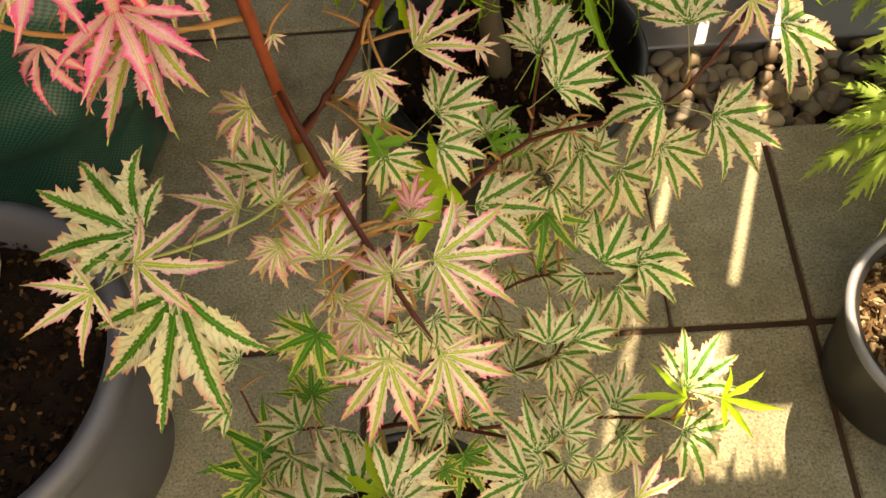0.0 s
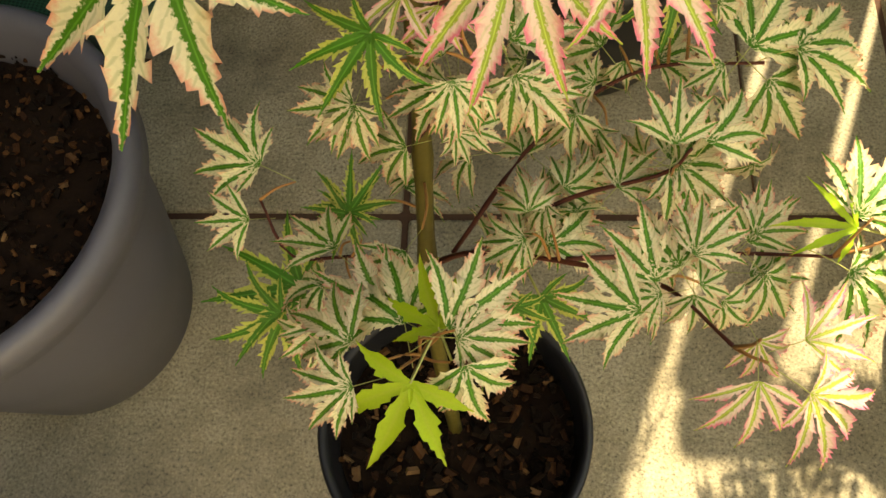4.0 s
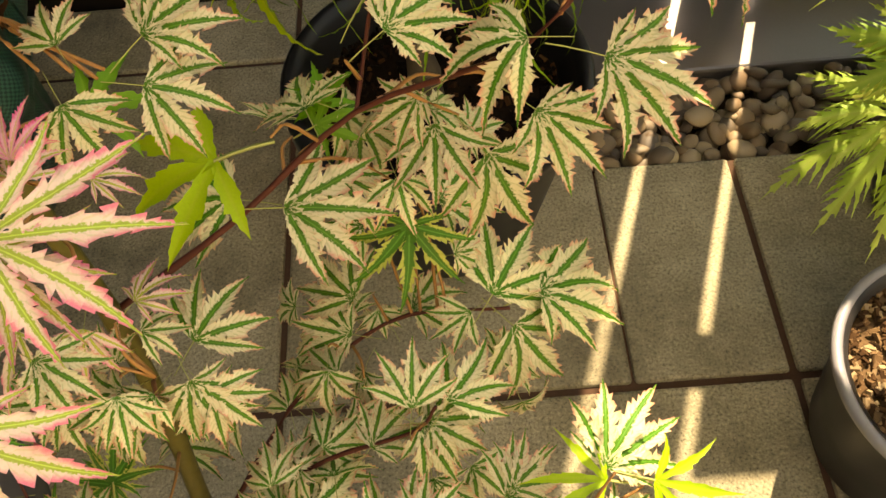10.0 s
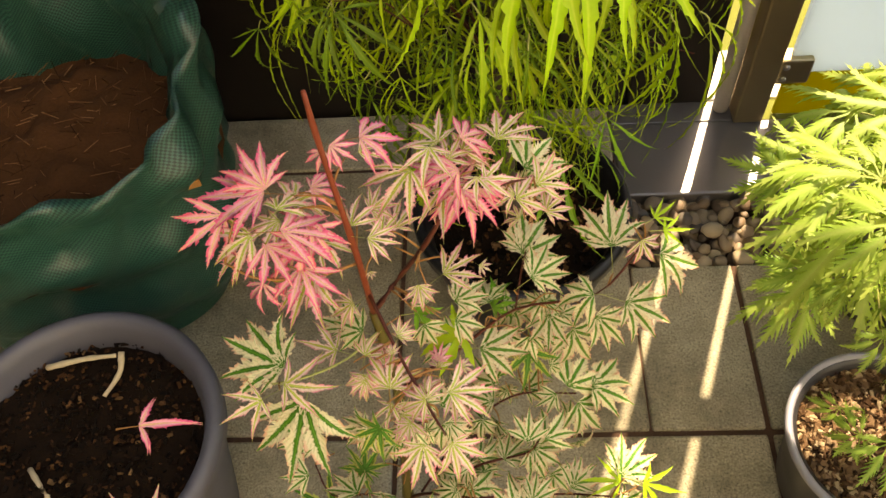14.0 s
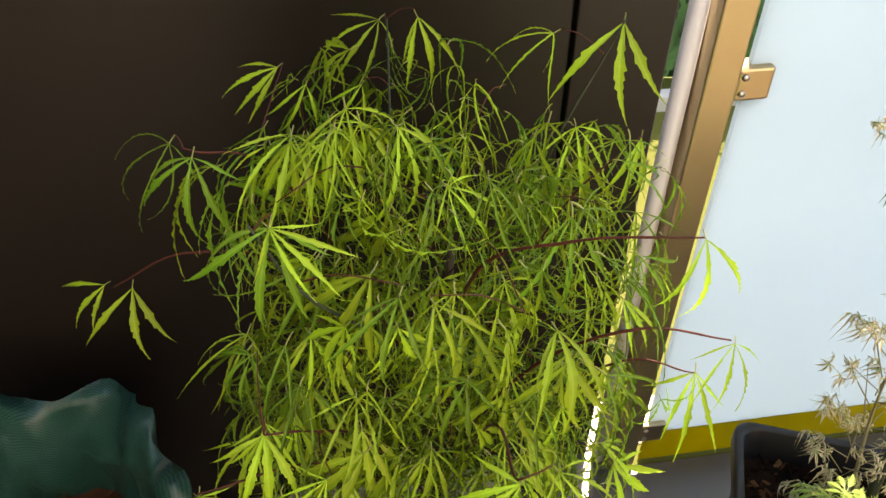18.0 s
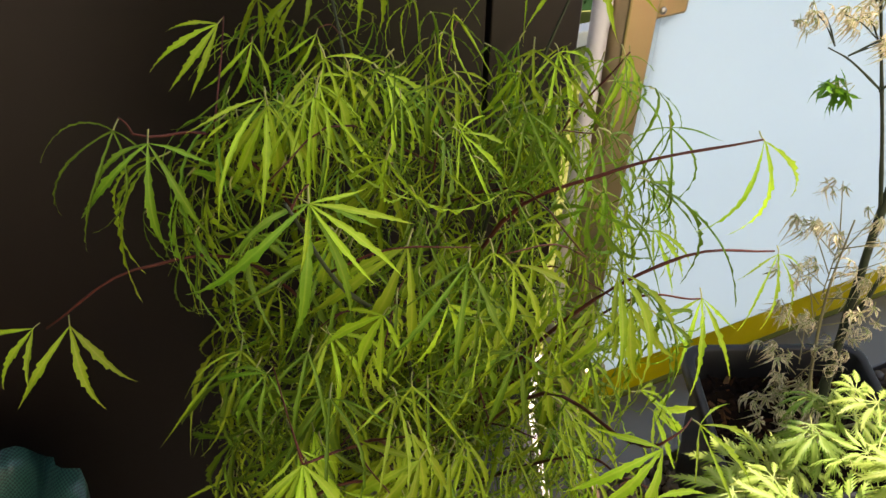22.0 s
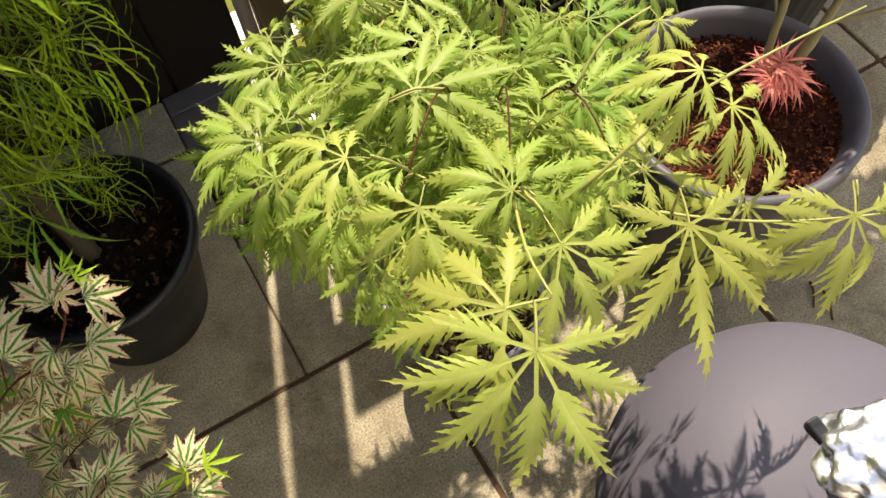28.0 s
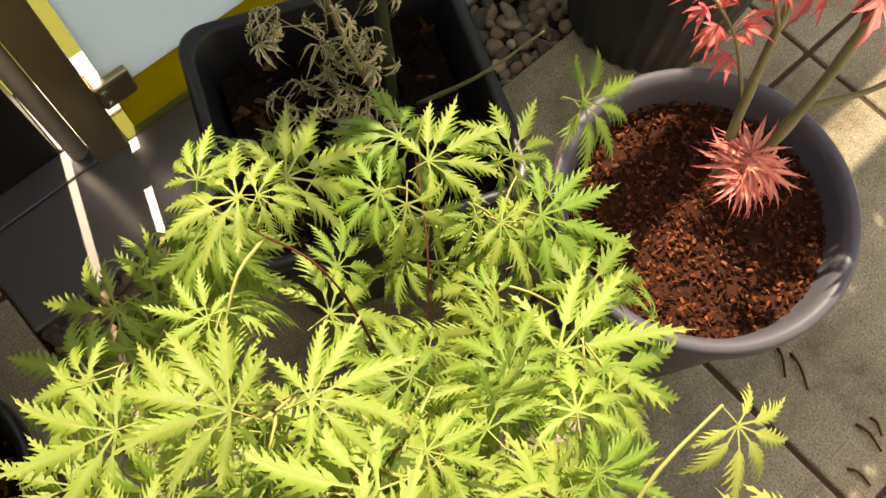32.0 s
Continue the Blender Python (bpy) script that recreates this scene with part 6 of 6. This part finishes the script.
T.scatter(7, (0.80, 0.85, 0.775), (0.018, 0.015, 0.02), 0.034, ["fresh"], r, 1.2, 0.0, 0.5, True)
for k in range(26):
    a, f = k * 2.4, k / 26
    x, y, h = 0.80 + 0.005 * f, 0.735 + 0.03 * f, 0.32 + 0.28 * f
    q = 0.06
    w = T.twig([(x, y, h), (x + 0.5 * q * math.cos(a), y + 0.5 * q * math.sin(a), h + 0.03), (x + q * math.cos(a), y + q * math.sin(a), h + 0.06)], 0.001, 0.0005, BARK_TAN, "twig", 5)
    T.scatter(5, (x + q * math.cos(a), y + q * math.sin(a), h + 0.05), (0.02, 0.02, 0.015), 0.024, ["dry"], r, 0.5, 0.0, 0.5, True)
T.scatter(40, (0.80, 0.72, 0.28), (0.09, 0.07, 0.035), 0.034, ["dry"], r, 0.6, 0.0, 0.5, True)
T.mass()

# ---- golden maple in the ribbed pot ----
T = Tree(thing("golden_maple", "yellow-green maple drooping over the ribbed pot, high crown added for shade", "maple tree", (1.30, 0.68, 0.27)), MAPLE, 0.4)
T.twig([(1.30, 0.68, 0.27), (1.28, 0.70, 0.45), (1.25, 0.73, 0.7)], 0.008, 0.004, BARK_GREEN, "trunk")
for x, y, z in ((1.14, 0.68, 0.52), (1.16, 0.60, 0.46), (1.20, 0.62, 0.58), (1.18, 0.72, 0.62), (1.26, 0.58, 0.50), (1.33, 0.62, 0.56)):
    w = T.twig([(1.268, 0.722, 0.5), ((1.268 + x) / 2, (0.722 + y) / 2, z + 0.05), (x, y, z)], 0.003, 0.001, BARK_GREEN, "limb", 8)
    T.dress(w, 0.4, 1, 4, 0.045, MAPLE["lime"], (20, 70), 60, r)
T.place(1.037, 0.749, 0.428, -0.031, -0.025, -0.026, "lime")
T.place(1.094, 0.697, 0.423, -0.02, -0.029, -0.026, "lime")
T.place(1.078, 0.717, 0.427, -0.024, -0.018, -0.019, "lime")
T.place(1.116, 0.633, 0.394, -0.012, -0.037, -0.031, "lime")
T.place(1.114, 0.672, 0.42, 0.015, -0.036, -0.024, "lime")
T.place(1.06, 0.745, 0.441, -0.018, -0.024, -0.022, "lime")
T.join(BARK_GREEN, 0.001, 0.01, 0.3)
T.scatter(30, (1.19, 0.65, 0.47), (0.09, 0.08, 0.06), 0.045, ["lime", "mid"], r, 0.5)
# Unseen high crown, added only to cast shade on the paving below.
T.scatter(420, (1.31, 0.655, 0.90), (0.17, 0.22, 0.13), 0.06, ["lime", "mid"], r, 0.6, 0.0, 1.0, True)
T.mass()


# ---- loose sticks and roots ----
def stick(pts, radius, material, label):
    tagged(new("dry_stick", tube("dry_stick", pts, radius, radius * 0.6, material, 10, 6, 0.2)), label, "stick", "dry sticks on the soil")


stick([(-0.315, 0.465, 0.229), (-0.27, 0.470, 0.238), (-0.235, 0.472, 0.241)], 0.0035, STRAW, "short dry straw-coloured stalk on dark mulch")
stick([(-0.23, 0.476, 0.241), (-0.23, 0.455, 0.233), (-0.243, 0.43, 0.228)], 0.0035, STRAW, "bent dry straw-coloured stalk on dark mulch")
stick([(-0.30, 0.35, 0.230), (-0.275, 0.325, 0.238), (-0.25, 0.30, 0.231)], 0.003, STRAW, "thin dry stalk lying on dark mulch")
stick([(0.13, 0.205, 0.16), (0.142, 0.195, 0.176), (0.152, 0.19, 0.162)], 0.002, CHIP, "curled brown root on dark compost")
stick([(0.155, 0.205, 0.161), (0.166, 0.214, 0.174), (0.158, 0.224, 0.161)], 0.002, CHIP, "curled brown root on dark compost")
stick([(0.75, 0.66, 0.236), (0.77, 0.655, 0.25), (0.79, 0.665, 0.236)], 0.002, CHIP, "curled brown root on dark compost")
stick([(0.72, 0.68, 0.236), (0.735, 0.70, 0.249), (0.76, 0.695, 0.236)], 0.002, CHIP, "curled brown root on dark compost")

stick([(1.050, 0.221, 0.003), (1.043, 0.208, 0.006), (1.028, 0.189, 0.003)], 0.0022, DRY, "dry brown stem lying on the paving")
stick([(1.057, 0.205, 0.003), (1.051, 0.186, 0.006), (1.037, 0.161, 0.003)], 0.0022, DRY, "dry brown stem lying on the paving")
stick([(1.048, 0.095, 0.003), (1.050, 0.077, 0.006), (1.045, 0.054, 0.003)], 0.0022, DRY, "dry brown stem lying on the paving")
stick([(0.998, 0.069, 0.003), (1.004, 0.057, 0.006), (1.003, 0.038, 0.003)], 0.0022, DRY, "dry brown stem lying on the paving")
stick([(1.067, 0.088, 0.003), (1.067, 0.080, 0.006), (1.060, 0.065, 0.003)], 0.0022, DRY, "dry brown stem lying on the paving")


# ---- paving ----
for name, x0, x1, y1 in (("joint_bed", -4.0, 0.371, 1.04), ("joint_bed", 0.371, 4.1, 0.7225)):
    tagged(new(name, from_bm(name, box_bm(x0, -2.89, -0.049, x1, y1, -0.005), JOINT)), "dark brown soil in the slab joints", "joint", "", "structure")


def paving():
    p = thing("paving", "weathered grey concrete paving slabs with dark joints", "paving", (0, 0, 0), "", "structure")
    full = from_bm("slab", box_bm(-0.2215, -0.2215, -0.04, 0.2215, 0.2215, 0.0, 0.004), CONCRETE)
    for i in range(-9, 8):
        for j in range(-7, 2):
            cx, cy = 0.519 + 0.45 * (i + 0.5), 0.471 + 0.45 * (j + 0.5)
            x0, x1, y0, y1 = cx - 0.2215, cx + 0.2215, cy - 0.2215, cy + 0.2215
            if i <= -1:
                x0 = 0.519 - 0.476 * (-i) + 0.0032
                x1 = 0.519 - 0.476 * (-i - 1) - 0.0032
            if j == 1:
                y1 = 1.04
            if j >= 0 and i >= 0:
                if j == 1:
                    continue
                y1 = 0.723
            if j >= 0 and i == -1:
                if j == 0:
                    part("slab", from_bm("slab", box_bm(x0, y0, -0.04, 0.370, 0.9165, 0.0, 0.004), CONCRETE), p)
                    part("slab", from_bm("slab", box_bm(0.3725, y0, -0.04, x1, 0.723, 0.0, 0.004), CONCRETE), p)
                else:
                    part("slab", from_bm("slab", box_bm(x0, y0, -0.04, 0.369, y1, 0.0, 0.004), CONCRETE), p)
                continue
            if i >= 0 and y1 == cy + 0.2215:
                part("slab", full, p, "", Matrix.Translation((cx, cy, 0)))
            else:
                part("slab", from_bm("slab", box_bm(x0, y0, -0.04, x1, y1, 0.0, 0.004), CONCRETE), p)


paving()
